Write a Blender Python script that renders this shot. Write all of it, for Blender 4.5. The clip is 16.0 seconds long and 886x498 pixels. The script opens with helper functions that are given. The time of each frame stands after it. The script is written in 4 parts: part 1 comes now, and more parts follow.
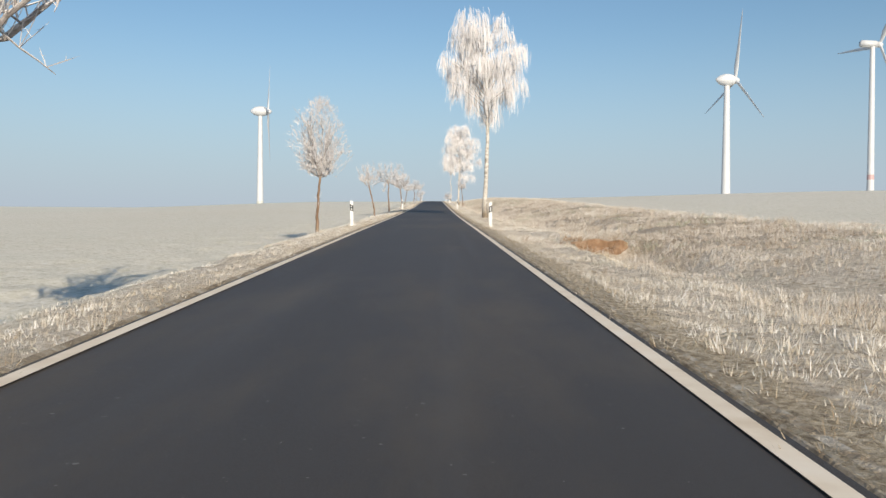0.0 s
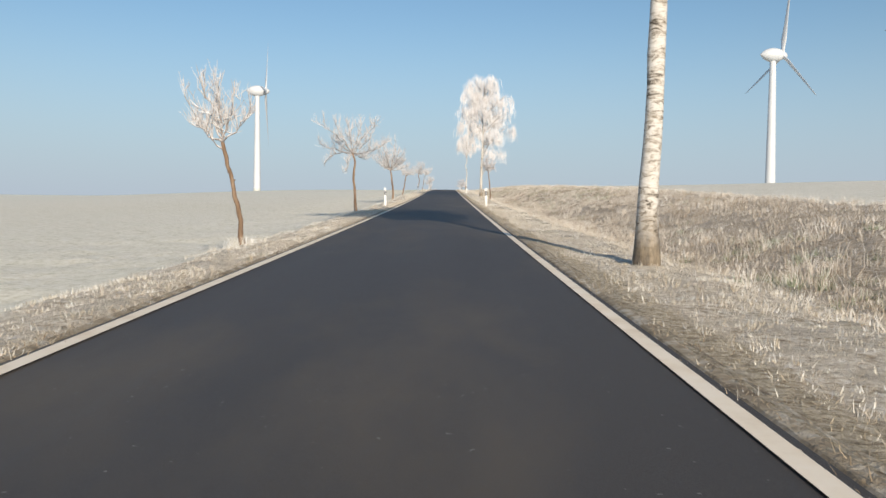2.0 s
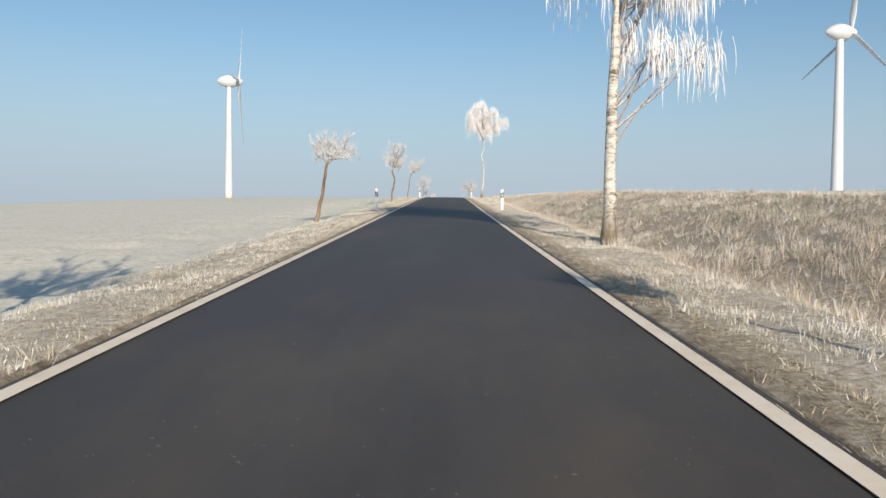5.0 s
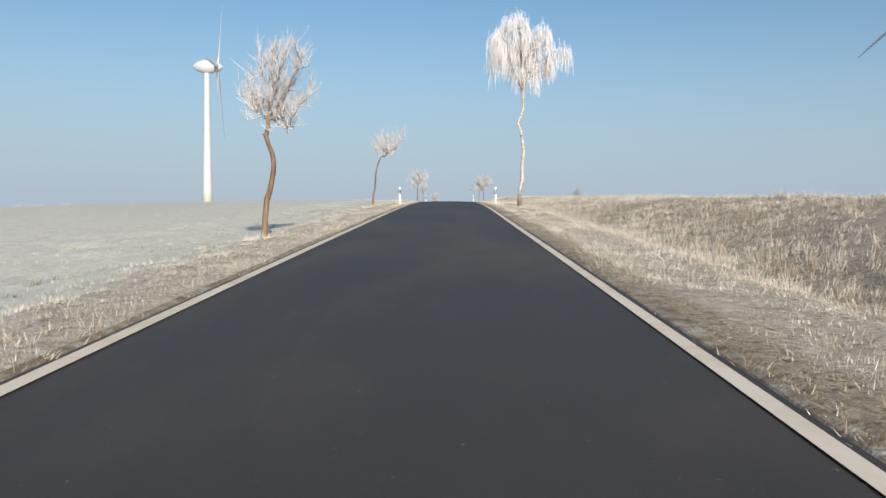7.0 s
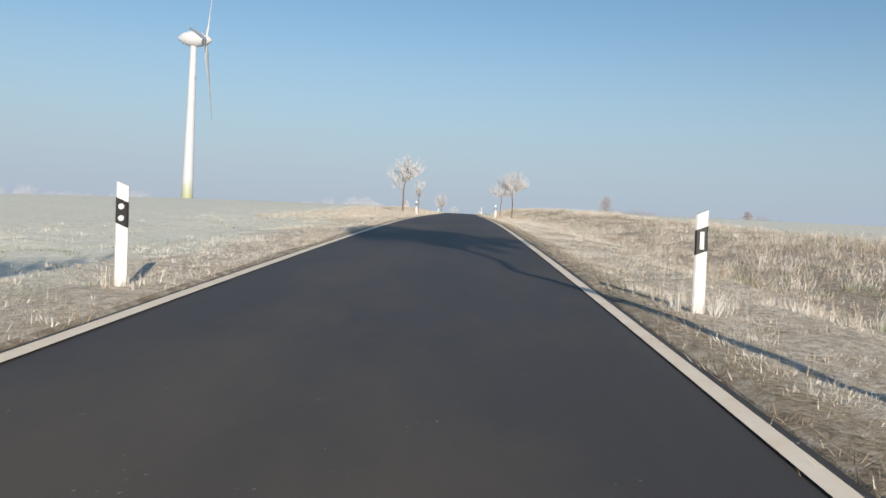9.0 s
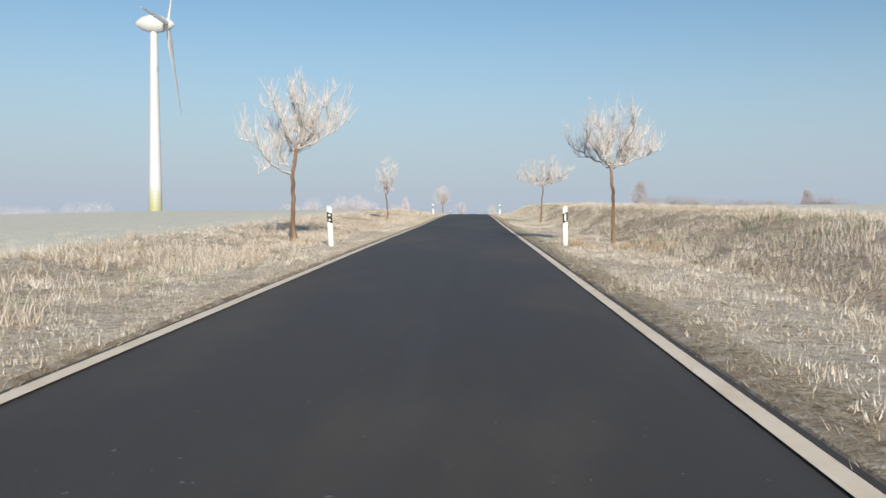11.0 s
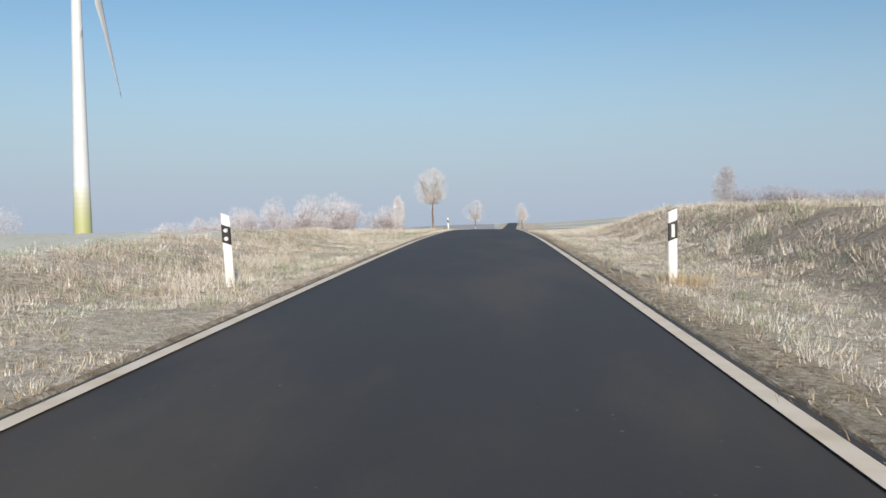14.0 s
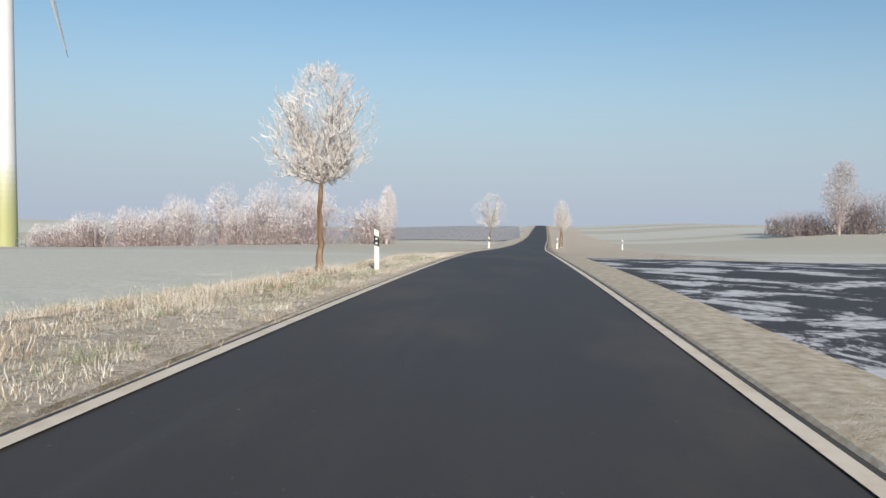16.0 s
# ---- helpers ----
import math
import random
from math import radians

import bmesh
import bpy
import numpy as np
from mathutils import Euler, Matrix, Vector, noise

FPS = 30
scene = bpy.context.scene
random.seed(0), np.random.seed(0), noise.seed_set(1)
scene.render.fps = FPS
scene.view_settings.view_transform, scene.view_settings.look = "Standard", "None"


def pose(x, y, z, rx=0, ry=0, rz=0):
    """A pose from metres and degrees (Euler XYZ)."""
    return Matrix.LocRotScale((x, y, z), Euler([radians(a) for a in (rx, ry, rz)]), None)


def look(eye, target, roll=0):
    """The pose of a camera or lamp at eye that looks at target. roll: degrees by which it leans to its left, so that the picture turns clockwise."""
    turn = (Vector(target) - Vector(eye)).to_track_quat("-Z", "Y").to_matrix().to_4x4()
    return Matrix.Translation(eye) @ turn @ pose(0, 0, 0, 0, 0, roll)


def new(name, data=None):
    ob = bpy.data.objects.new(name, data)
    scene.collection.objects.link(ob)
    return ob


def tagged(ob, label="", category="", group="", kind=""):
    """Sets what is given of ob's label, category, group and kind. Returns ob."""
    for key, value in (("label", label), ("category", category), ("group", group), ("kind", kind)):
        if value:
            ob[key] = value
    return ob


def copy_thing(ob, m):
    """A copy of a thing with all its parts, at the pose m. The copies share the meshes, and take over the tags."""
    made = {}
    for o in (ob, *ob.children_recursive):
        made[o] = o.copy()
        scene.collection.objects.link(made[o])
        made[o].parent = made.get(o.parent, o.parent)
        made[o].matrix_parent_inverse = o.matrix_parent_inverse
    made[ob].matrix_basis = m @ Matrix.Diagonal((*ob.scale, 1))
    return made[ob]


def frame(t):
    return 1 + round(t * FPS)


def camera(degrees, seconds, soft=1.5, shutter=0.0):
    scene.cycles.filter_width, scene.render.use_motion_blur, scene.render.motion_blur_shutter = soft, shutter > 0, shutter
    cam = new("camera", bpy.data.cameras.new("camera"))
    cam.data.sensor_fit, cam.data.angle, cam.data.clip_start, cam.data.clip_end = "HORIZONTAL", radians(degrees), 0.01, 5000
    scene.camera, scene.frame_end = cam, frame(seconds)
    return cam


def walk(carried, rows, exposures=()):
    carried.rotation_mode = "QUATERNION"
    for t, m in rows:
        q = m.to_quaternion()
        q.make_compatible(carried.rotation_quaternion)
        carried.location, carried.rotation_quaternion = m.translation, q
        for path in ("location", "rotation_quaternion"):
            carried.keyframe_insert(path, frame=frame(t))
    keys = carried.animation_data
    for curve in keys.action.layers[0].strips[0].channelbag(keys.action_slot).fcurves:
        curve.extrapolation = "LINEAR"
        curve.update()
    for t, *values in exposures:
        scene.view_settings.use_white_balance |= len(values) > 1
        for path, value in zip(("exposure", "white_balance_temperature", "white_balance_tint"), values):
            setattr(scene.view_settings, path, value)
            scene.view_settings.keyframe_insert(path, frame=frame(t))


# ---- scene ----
cam = camera(57.78, 16.0)
PATH = [
    (0, 0.535, -0.000, 1.045, -0.508, -0.892, -0.429),
    (0.5, 0.533, 9.100, 1.487, -0.545, -1.414, -0.840),
    (1, 0.556, 18.150, 1.911, -0.413, -1.637, -0.963),
    (1.5, 0.560, 27.302, 2.326, 0.298, -1.523, -0.827),
    (2, 0.547, 36.675, 2.751, 0.306, -1.758, -0.668),
    (2.5, 0.511, 46.136, 3.191, 0.144, -1.714, -0.313),
    (3, 0.481, 55.622, 3.638, -0.151, -1.614, -0.294),
    (3.5, 0.464, 65.114, 4.096, 0.033, -1.577, -0.287),
    (5.8, 0.270, 110.314, 6.422, 0.453, -1.427, -0.557),
    (6, 0.278, 114.252, 6.623, 0.680, -1.484, -0.308),
    (6.5, 0.216, 124.095, 7.157, 0.652, -1.548, -0.109),
    (7, 0.284, 134.059, 7.705, 0.696, -1.724, -0.193),
    (7.5, 0.336, 143.838, 8.223, 1.035, -1.742, -1.431),
    (8, 0.378, 153.676, 8.726, 1.014, -1.793, -2.024),
    (8.5, 0.425, 163.178, 9.221, 1.187, -1.778, -2.691),
    (9, 0.451, 172.603, 9.636, 1.412, -1.735, -3.022),
    (9.2, 0.479, 176.399, 9.831, 1.476, -1.808, -2.957),
    (11.5, 0.491, 221.098, 11.154, 2.147, -2.164, 0.100),
    (12, 0.530, 230.996, 11.364, 2.475, -2.180, -1.720),
    (12.5, 0.586, 241.124, 11.557, 2.616, -2.342, -1.764),
    (13, 0.586, 251.327, 11.730, 2.830, -2.336, -1.438),
    (13.5, 0.569, 261.643, 11.938, 3.209, -2.424, 0.133),
    (14, 0.523, 272.086, 12.162, 3.562, -2.254, 0.724),
    (14.5, 0.310, 282.528, 12.323, 3.779, -1.921, -1.393),
    (15, 0.459, 293.046, 12.446, 4.359, -2.030, -0.795),
    (15.5, 0.386, 303.655, 12.527, 4.455, -2.286, -1.416),
    (16, 0.490, 314.356, 12.504, 5.334, -2.387, -1.228),
]
walk(cam, [(t, pose(x, y, z, 90 + pitch, roll, yaw)) for t, x, y, z, yaw, pitch, roll in PATH],
     [(0, 0.03, 6550, 10), (2.5, 0.03, 6500, 10), (6, 0.01, 6400, 10), (7.2, -0.04, 6300, 10), (8.5, -0.03, 6350, 10), (11.5, 0.03, 6500, 10), (13, 0.0, 6300, 10), (14.5, 0.0, 6350, 10), (16, 0.04, 6450, 10)])

# ---- sky and sun ----
SUN_FROM = Vector((0.25, -1.0, 0.40)).normalized()
world = bpy.data.worlds.new("winter_sky")
scene.world = world
world.use_nodes = True
wt = world.node_tree
wbg = wt.nodes["Background"]
sky = wt.nodes.new("ShaderNodeTexSky")
sky.sky_type = "NISHITA"
sky.sun_disc = False
sky.sun_elevation = math.asin(SUN_FROM.z)
sky.sun_rotation = math.atan2(SUN_FROM.x, SUN_FROM.y)
sky.air_density, sky.dust_density, sky.ozone_density = 1.3, 0.3, 3.0
coord = wt.nodes.new("ShaderNodeTexCoord")
sep = wt.nodes.new("ShaderNodeSeparateXYZ")
wt.links.new(coord.outputs["Generated"], sep.inputs[0])
mist = wt.nodes.new("ShaderNodeValToRGB")
mist.color_ramp.interpolation = "EASE"
mist.color_ramp.elements[0].position, mist.color_ramp.elements[0].color = 0.0, (0.9, 0.9, 0.9, 1)
mist.color_ramp.elements[1].position, mist.color_ramp.elements[1].color = 0.27, (0.0, 0.0, 0.0, 1)
wt.links.new(sep.outputs["Z"], mist.inputs[0])
wmix = wt.nodes.new("ShaderNodeMixRGB")
wmix.inputs[2].default_value = (4.45, 4.85, 5.75, 1)
wt.links.new(mist.outputs[0], wmix.inputs[0])
wt.links.new(sky.outputs[0], wmix.inputs[1])
tone = wt.nodes.new("ShaderNodeMixRGB")
tone.blend_type = "MULTIPLY"
tone.inputs[0].default_value = 1.0
tone.inputs[2].default_value = (0.91, 1.0, 1.07, 1)
wt.links.new(wmix.outputs[0], tone.inputs[1])
wt.links.new(tone.outputs[0], wbg.inputs[0])
wbg.inputs[1].default_value = 0.1

sun = new("sun", bpy.data.lights.new("sun", "SUN"))
sun.data.energy = 4.8
sun.data.angle = radians(0.6)
sun.data.color = (1.0, 0.885, 0.725)
sun.matrix_world = look((0, 0, 60), Vector((0, 0, 60)) - SUN_FROM)


# ---- materials ----
def material(name, rough=0.8, metal=0.0):
    m = bpy.data.materials.new(name)
    m.use_nodes = True
    b = m.node_tree.nodes["Principled BSDF"]
    b.inputs["Roughness"].default_value = rough
    b.inputs["Metallic"].default_value = metal
    return m, m.node_tree, b


def node(t, kind, **kw):
    n = t.nodes.new(kind)
    for k, v in kw.items():
        n.inputs[k].default_value = v
    return n


def ramp(t, src, stops):
    r = t.nodes.new("ShaderNodeValToRGB")
    e = r.color_ramp.elements
    while len(e) < len(stops):
        e.new(0.5)
    for el, (p, c) in zip(e, stops):
        el.position, el.color = p, (*c, 1)
    t.links.new(src, r.inputs[0])
    return r.outputs[0]


def noise_of(t, scale, detail=6.0, rough=0.6, stretch=(1, 1, 1), distort=0.0):
    c = t.nodes.new("ShaderNodeTexCoord")
    mp = t.nodes.new("ShaderNodeMapping")
    mp.inputs["Scale"].default_value = stretch
    t.links.new(c.outputs["Object"], mp.inputs[0])
    n = node(t, "ShaderNodeTexNoise", Scale=scale, Detail=detail, Roughness=rough, Distortion=distort)
    t.links.new(mp.outputs[0], n.inputs["Vector"])
    return n.outputs["Fac"]


def mixed(t, fac, a, b, mode="MIX"):
    n = t.nodes.new("ShaderNodeMixRGB")
    n.blend_type = mode
    for sock, v in zip(n.inputs, (fac, a, b)):
        if isinstance(v, bpy.types.NodeSocket):
            t.links.new(v, sock)
        elif isinstance(v, (int, float)):
            sock.default_value = v
        else:
            sock.default_value = (*v, 1)
    return n.outputs[0]


def relief(t, b, src, strength, distance):
    n = node(t, "ShaderNodeBump", Strength=strength, Distance=distance)
    t.links.new(src, n.inputs["Height"])
    t.links.new(n.outputs[0], b.inputs["Normal"])


def simple(name, colours, scale=4.0, rough=0.8, metal=0.0, bump=0.0, dist=0.01, stretch=(1, 1, 1)):
    m, t, b = material(name, rough, metal)
    f = noise_of(t, scale, stretch=stretch)
    n = len(colours)
    t.links.new(ramp(t, f, [(0.3 + 0.4 * i / max(1, n - 1), c) for i, c in enumerate(colours)]), b.inputs["Base Color"])
    if bump:
        relief(t, b, noise_of(t, scale * 6), bump, dist)
    return m


def random_tint(name, stops, rough=0.8, patch=0.0):
    """Colour by the random number of each loose piece, and by broad patches."""
    m, t, b = material(name, rough)
    g = t.nodes.new("ShaderNodeNewGeometry")
    col = ramp(t, g.outputs["Random Per Island"], stops)
    if patch:
        col = mixed(t, ramp(t, noise_of(t, 0.35, 3), [(0.35, (0, 0, 0)), (0.7, (patch, patch, patch))]), col, (0.72, 0.70, 0.68))
    t.links.new(col, b.inputs["Base Color"])
    return m


def tuft_tint(name, stops, scale, rime=0.15, rough=0.9):
    """Colour from bare straw to thick rime, changing from tuft to tuft and from blade to blade, with more rime towards the tips."""
    m, t, b = material(name, rough)
    g = t.nodes.new("ShaderNodeNewGeometry")
    a = t.nodes.new("ShaderNodeAttribute")
    a.attribute_name = "tip"
    total = None
    for src, gain, shift in ((g.outputs["Random Per Island"], 0.50, -0.25), (a.outputs["Fac"], rime, -rime / 2), (noise_of(t, scale, 3, 0.6), 0.9, -0.45), (noise_of(t, 0.5, 4, 0.6), 0.7, 0.15)):
        n = node(t, "ShaderNodeMath")
        n.operation = "MULTIPLY_ADD"
        n.inputs[1].default_value, n.inputs[2].default_value = gain, shift
        t.links.new(src, n.inputs[0])
        if total:
            plus = node(t, "ShaderNodeMath")
            plus.operation = "ADD"
            t.links.new(total, plus.inputs[0])
            t.links.new(n.outputs[0], plus.inputs[1])
            total = plus.outputs[0]
        else:
            total = n.outputs[0]
    t.links.new(ramp(t, total, stops), b.inputs["Base Color"])
    return m


def field_material():
    """Rimed young crop out on the fields, matted straw and grass near the road."""
    m, t, b = material("frosted_field", 0.95)
    broad = noise_of(t, 0.012, 4)
    mid = noise_of(t, 0.35, 6, 0.7)
    fine = noise_of(t, 7.0, 8, 0.75)
    rows = noise_of(t, 1.6, 4, 0.6, (0.25, 6.0, 1.0))
    crop = ramp(t, fine, [(0.30, (0.38, 0.32, 0.215)), (0.42, (0.61, 0.55, 0.425)), (0.56, (0.79, 0.73, 0.61)), (0.75, (0.88, 0.85, 0.77))])
    crop = mixed(t, ramp(t, mid, [(0.40, (0, 0, 0)), (0.75, (0.45, 0.45, 0.45))]), crop, (0.62, 0.60, 0.47))
    crop = mixed(t, ramp(t, broad, [(0.4, (0, 0, 0)), (0.7, (0.5, 0.5, 0.5))]), crop, (0.80, 0.76, 0.67))
    crop = mixed(t, ramp(t, rows, [(0.5, (0, 0, 0)), (0.8, (0.3, 0.3, 0.3))]), crop, (0.82, 0.79, 0.73))
    specks = noise_of(t, 3.2, 8, 0.75, (1, 1, 1), 0.4)
    crop = mixed(t, ramp(t, specks, [(0.54, (0, 0, 0)), (0.62, (0.6, 0.6, 0.6))]), crop, (0.46, 0.43, 0.30))
    crop = mixed(t, ramp(t, specks, [(0.34, (0.5, 0.5, 0.5)), (0.44, (0, 0, 0))]), crop, (0.86, 0.83, 0.77))
    c = t.nodes.new("ShaderNodeTexCoord")
    s = t.nodes.new("ShaderNodeSeparateXYZ")
    t.links.new(c.outputs["Object"], s.inputs[0])
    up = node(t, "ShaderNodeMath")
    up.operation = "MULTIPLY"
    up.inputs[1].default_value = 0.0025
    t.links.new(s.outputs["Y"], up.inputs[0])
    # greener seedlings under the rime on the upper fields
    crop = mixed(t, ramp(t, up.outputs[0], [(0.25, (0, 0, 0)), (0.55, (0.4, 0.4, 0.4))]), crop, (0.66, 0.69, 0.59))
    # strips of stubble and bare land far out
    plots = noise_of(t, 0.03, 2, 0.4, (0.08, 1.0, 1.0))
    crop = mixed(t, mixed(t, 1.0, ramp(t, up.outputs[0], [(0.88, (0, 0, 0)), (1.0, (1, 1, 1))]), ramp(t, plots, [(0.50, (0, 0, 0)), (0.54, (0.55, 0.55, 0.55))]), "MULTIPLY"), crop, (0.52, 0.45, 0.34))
    mat_noise = noise_of(t, 11.0, 10, 0.8, (1, 1, 1), 0.3)
    matted = ramp(t, mat_noise, [(0.35, (0.17, 0.115, 0.068)), (0.42, (0.46, 0.355, 0.235)), (0.49, (0.70, 0.59, 0.445)), (0.58, (0.90, 0.82, 0.70))])
    matted = mixed(t, ramp(t, noise_of(t, 1.3, 6, 0.7), [(0.44, (0, 0, 0)), (0.62, (0.55, 0.55, 0.55))]), matted, (0.82, 0.725, 0.59))
    matted = mixed(t, ramp(t, noise_of(t, 0.9, 5, 0.65, (1.3, 0.8, 1)), [(0.56, (0, 0, 0)), (0.72, (0.4, 0.4, 0.4))]), matted, (0.40, 0.40, 0.26))
    matted = mixed(t, ramp(t, noise_of(t, 2.6, 5, 0.6), [(0.50, (0, 0, 0)), (0.64, (0.5, 0.5, 0.5))]), matted, (0.48, 0.39, 0.275))
    gaps = ramp(t, noise_of(t, 7.5, 9, 0.8, (1, 1, 1), 0.5), [(0.54, (0, 0, 0)), (0.60, (0.40, 0.40, 0.40))])
    matted = mixed(t, gaps, matted, (0.22, 0.165, 0.105))
    litter = ramp(t, mat_noise, [(0.36, (0.17, 0.12, 0.075)), (0.44, (0.38, 0.295, 0.205)), (0.54, (0.57, 0.475, 0.36)), (0.66, (0.76, 0.68, 0.57))])
    litter = mixed(t, ramp(t, noise_of(t, 0.8, 6, 0.7), [(0.46, (0, 0, 0)), (0.64, (0.5, 0.5, 0.5))]), litter, (0.56, 0.48, 0.385))
    litter = mixed(t, gaps, litter, (0.17, 0.125, 0.085))
    wobble = noise_of(t, 1.4, 5, 0.7)

    def zone(name):
        a = t.nodes.new("ShaderNodeAttribute")
        a.attribute_name = name
        w = node(t, "ShaderNodeMath")
        w.operation = "MULTIPLY_ADD"
        w.inputs[1].default_value, w.inputs[2].default_value = 0.9, -0.45
        t.links.new(wobble, w.inputs[0])
        s = node(t, "ShaderNodeMath")
        s.operation = "ADD"
        t.links.new(a.outputs["Fac"], s.inputs[0])
        t.links.new(w.outputs[0], s.inputs[1])
        return ramp(t, s.outputs[0], [(0.35, (0, 0, 0)), (0.65, (1, 1, 1))])
    col = mixed(t, zone("verge"), crop, matted)
    col = mixed(t, zone("bank"), col, litter)
    straw = ramp(t, noise_of(t, 14.0, 8, 0.8, (1, 1, 1), 0.6), [(0.38, (0.20, 0.145, 0.085)), (0.47, (0.46, 0.365, 0.24)), (0.56, (0.67, 0.565, 0.41)), (0.68, (0.82, 0.75, 0.63))])
    col = mixed(t, zone("edge"), col, straw)
    t.links.new(col, b.inputs["Base Color"])
    clods = node(t, "ShaderNodeMath")
    clods.operation = "MULTIPLY_ADD"
    clods.inputs[1].default_value = 0.35
    t.links.new(mat_noise, clods.inputs[0])
    t.links.new(noise_of(t, 3.4, 6, 0.7), clods.inputs[2])
    relief(t, b, clods.outputs[0], 1.0, 0.16)
    worn = t.nodes.new("ShaderNodeAttribute")
    worn.attribute_name = "verge"
    t.links.new(ramp(t, worn.outputs["Fac"], [(0.0, (0.22, 0.22, 0.22)), (0.8, (0.9, 0.9, 0.9))]), b.inputs["Normal"].links[0].from_node.inputs["Strength"])
    return m


def asphalt_material():
    m, t, b = material("dark_asphalt", 0.64)
    grain = noise_of(t, 160.0, 3, 0.8)
    wear = noise_of(t, 0.5, 5, 0.6, (1.6, 0.12, 1))
    col = ramp(t, grain, [(0.35, (0.034, 0.027, 0.022)), (0.55, (0.057, 0.046, 0.0375)), (0.75, (0.116, 0.098, 0.083))])
    col = mixed(t, ramp(t, wear, [(0.4, (0, 0, 0)), (0.75, (0.4, 0.4, 0.4))]), col, (0.074, 0.064, 0.057))
    # dusty brown blotches, and a thin salt bloom in the wheel tracks
    col = mixed(t, ramp(t, noise_of(t, 0.45, 6, 0.65, (1, 0.35, 1)), [(0.48, (0, 0, 0)), (0.66, (0.65, 0.65, 0.65))]), col, (0.115, 0.089, 0.058))
    col = mixed(t, ramp(t, noise_of(t, 1.1, 4, 0.6, (2.4, 0.03, 1)), [(0.55, (0, 0, 0)), (0.75, (0.30, 0.30, 0.30))]), col, (0.094, 0.088, 0.084))
    specks = noise_of(t, 24.0, 2, 0.5)
    col = mixed(t, ramp(t, specks, [(0.73, (0, 0, 0)), (0.76, (0.6, 0.6, 0.6))]), col, (0.30, 0.28, 0.25))
    t.links.new(col, b.inputs["Base Color"])
    relief(t, b, grain, 0.35, 0.006)
    return m


def bark_birch():
    m, t, b = material("birch_bark", 0.75)
    bands = noise_of(t, 3.0, 6, 0.75, (1.6, 1.6, 4.0), 0.8)
    spots = noise_of(t, 1.6, 5, 0.65, (1, 1, 1.0))
    col = ramp(t, bands, [(0.36, (0.08, 0.065, 0.05)), (0.44, (0.40, 0.35, 0.29)), (0.52, (0.64, 0.60, 0.54)), (0.68, (0.74, 0.71, 0.67))])
    col = mixed(t, ramp(t, spots, [(0.58, (0, 0, 0)), (0.70, (0.5, 0.5, 0.5))]), col, (0.40, 0.32, 0.17))
    c = t.nodes.new("ShaderNodeTexCoord")
    s = t.nodes.new("ShaderNodeSeparateXYZ")
    t.links.new(c.outputs["Object"], s.inputs[0])
    foot = ramp(t, s.outputs["Z"], [(0.30, (0.95, 0.95, 0.95)), (1.0, (0.0, 0.0, 0.0))])
    rough_foot = ramp(t, noise_of(t, 9.0, 5, 0.7, (1, 1, 0.25)), [(0.35, (0.06, 0.045, 0.03)), (0.65, (0.26, 0.20, 0.13))])
    col = mixed(t, foot, col, rough_foot)
    t.links.new(col, b.inputs["Base Color"])
    relief(t, b, bands, 0.5, 0.02)
    return m


def frosted_limb():
    """Dark bark with rime caught on the upper side."""
    m, t, b = material("half_frosted_limbs", 0.85)
    g = t.nodes.new("ShaderNodeNewGeometry")
    sp = t.nodes.new("ShaderNodeSeparateXYZ")
    t.links.new(g.outputs["Normal"], sp.inputs[0])
    bark = ramp(t, noise_of(t, 14.0, 5, 0.7), [(0.35, (0.055, 0.040, 0.033)), (0.65, (0.17, 0.125, 0.10))])
    rime = ramp(t, noise_of(t, 22.0, 4, 0.7), [(0.35, (0.45, 0.42, 0.40)), (0.6, (0.84, 0.82, 0.81))])
    t.links.new(mixed(t, ramp(t, sp.outputs["Z"], [(0.0, (0.30, 0.30, 0.30)), (0.6, (0.95, 0.95, 0.95))]), bark, rime), b.inputs["Base Color"])
    return m


FIELD = field_material()
ASPHALT = asphalt_material()
LINE = simple("worn_white_road_paint", [(0.73, 0.60, 0.44), (0.84, 0.72, 0.56), (0.88, 0.78, 0.64)], 2.5, 0.7, bump=0.1, dist=0.004)
DIRT = simple("frozen_verge_soil", [(0.17, 0.125, 0.08), (0.36, 0.29, 0.20), (0.60, 0.54, 0.45)], 5.0, 0.95, bump=0.9, dist=0.04)
SAND = simple("pale_gravel_strip", [(0.44, 0.35, 0.235), (0.63, 0.53, 0.385), (0.78, 0.70, 0.57)], 7.0, 0.95, bump=0.8, dist=0.03)
BARK = simple("brown_bark", [(0.11, 0.066, 0.040), (0.245, 0.158, 0.098), (0.40, 0.295, 0.205)], 8.0, 0.9, bump=0.8, dist=0.03, stretch=(1, 1, 0.12))
BIRCH = bark_birch()
LIMB = frosted_limb()
RIME = random_tint("rime_on_twigs", [(0.0, (0.56, 0.51, 0.485)), (0.35, (0.74, 0.71, 0.695)), (1.0, (0.89, 0.88, 0.875))], 0.7)
# far rime and stem colours brightened to stand in for distance haze
RIME_FAR = random_tint("hazed_rime_on_shrubs", [(0.0, (0.66, 0.60, 0.60)), (0.5, (0.81, 0.78, 0.79)), (1.0, (0.90, 0.89, 0.91))], 0.8)
STEMS = random_tint("hazed_shrub_stems", [(0.0, (0.30, 0.24, 0.24)), (0.6, (0.48, 0.40, 0.40)), (1.0, (0.66, 0.59, 0.59))], 0.9)
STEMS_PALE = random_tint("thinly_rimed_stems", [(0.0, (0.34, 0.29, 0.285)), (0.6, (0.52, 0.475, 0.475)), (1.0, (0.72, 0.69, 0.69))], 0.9)
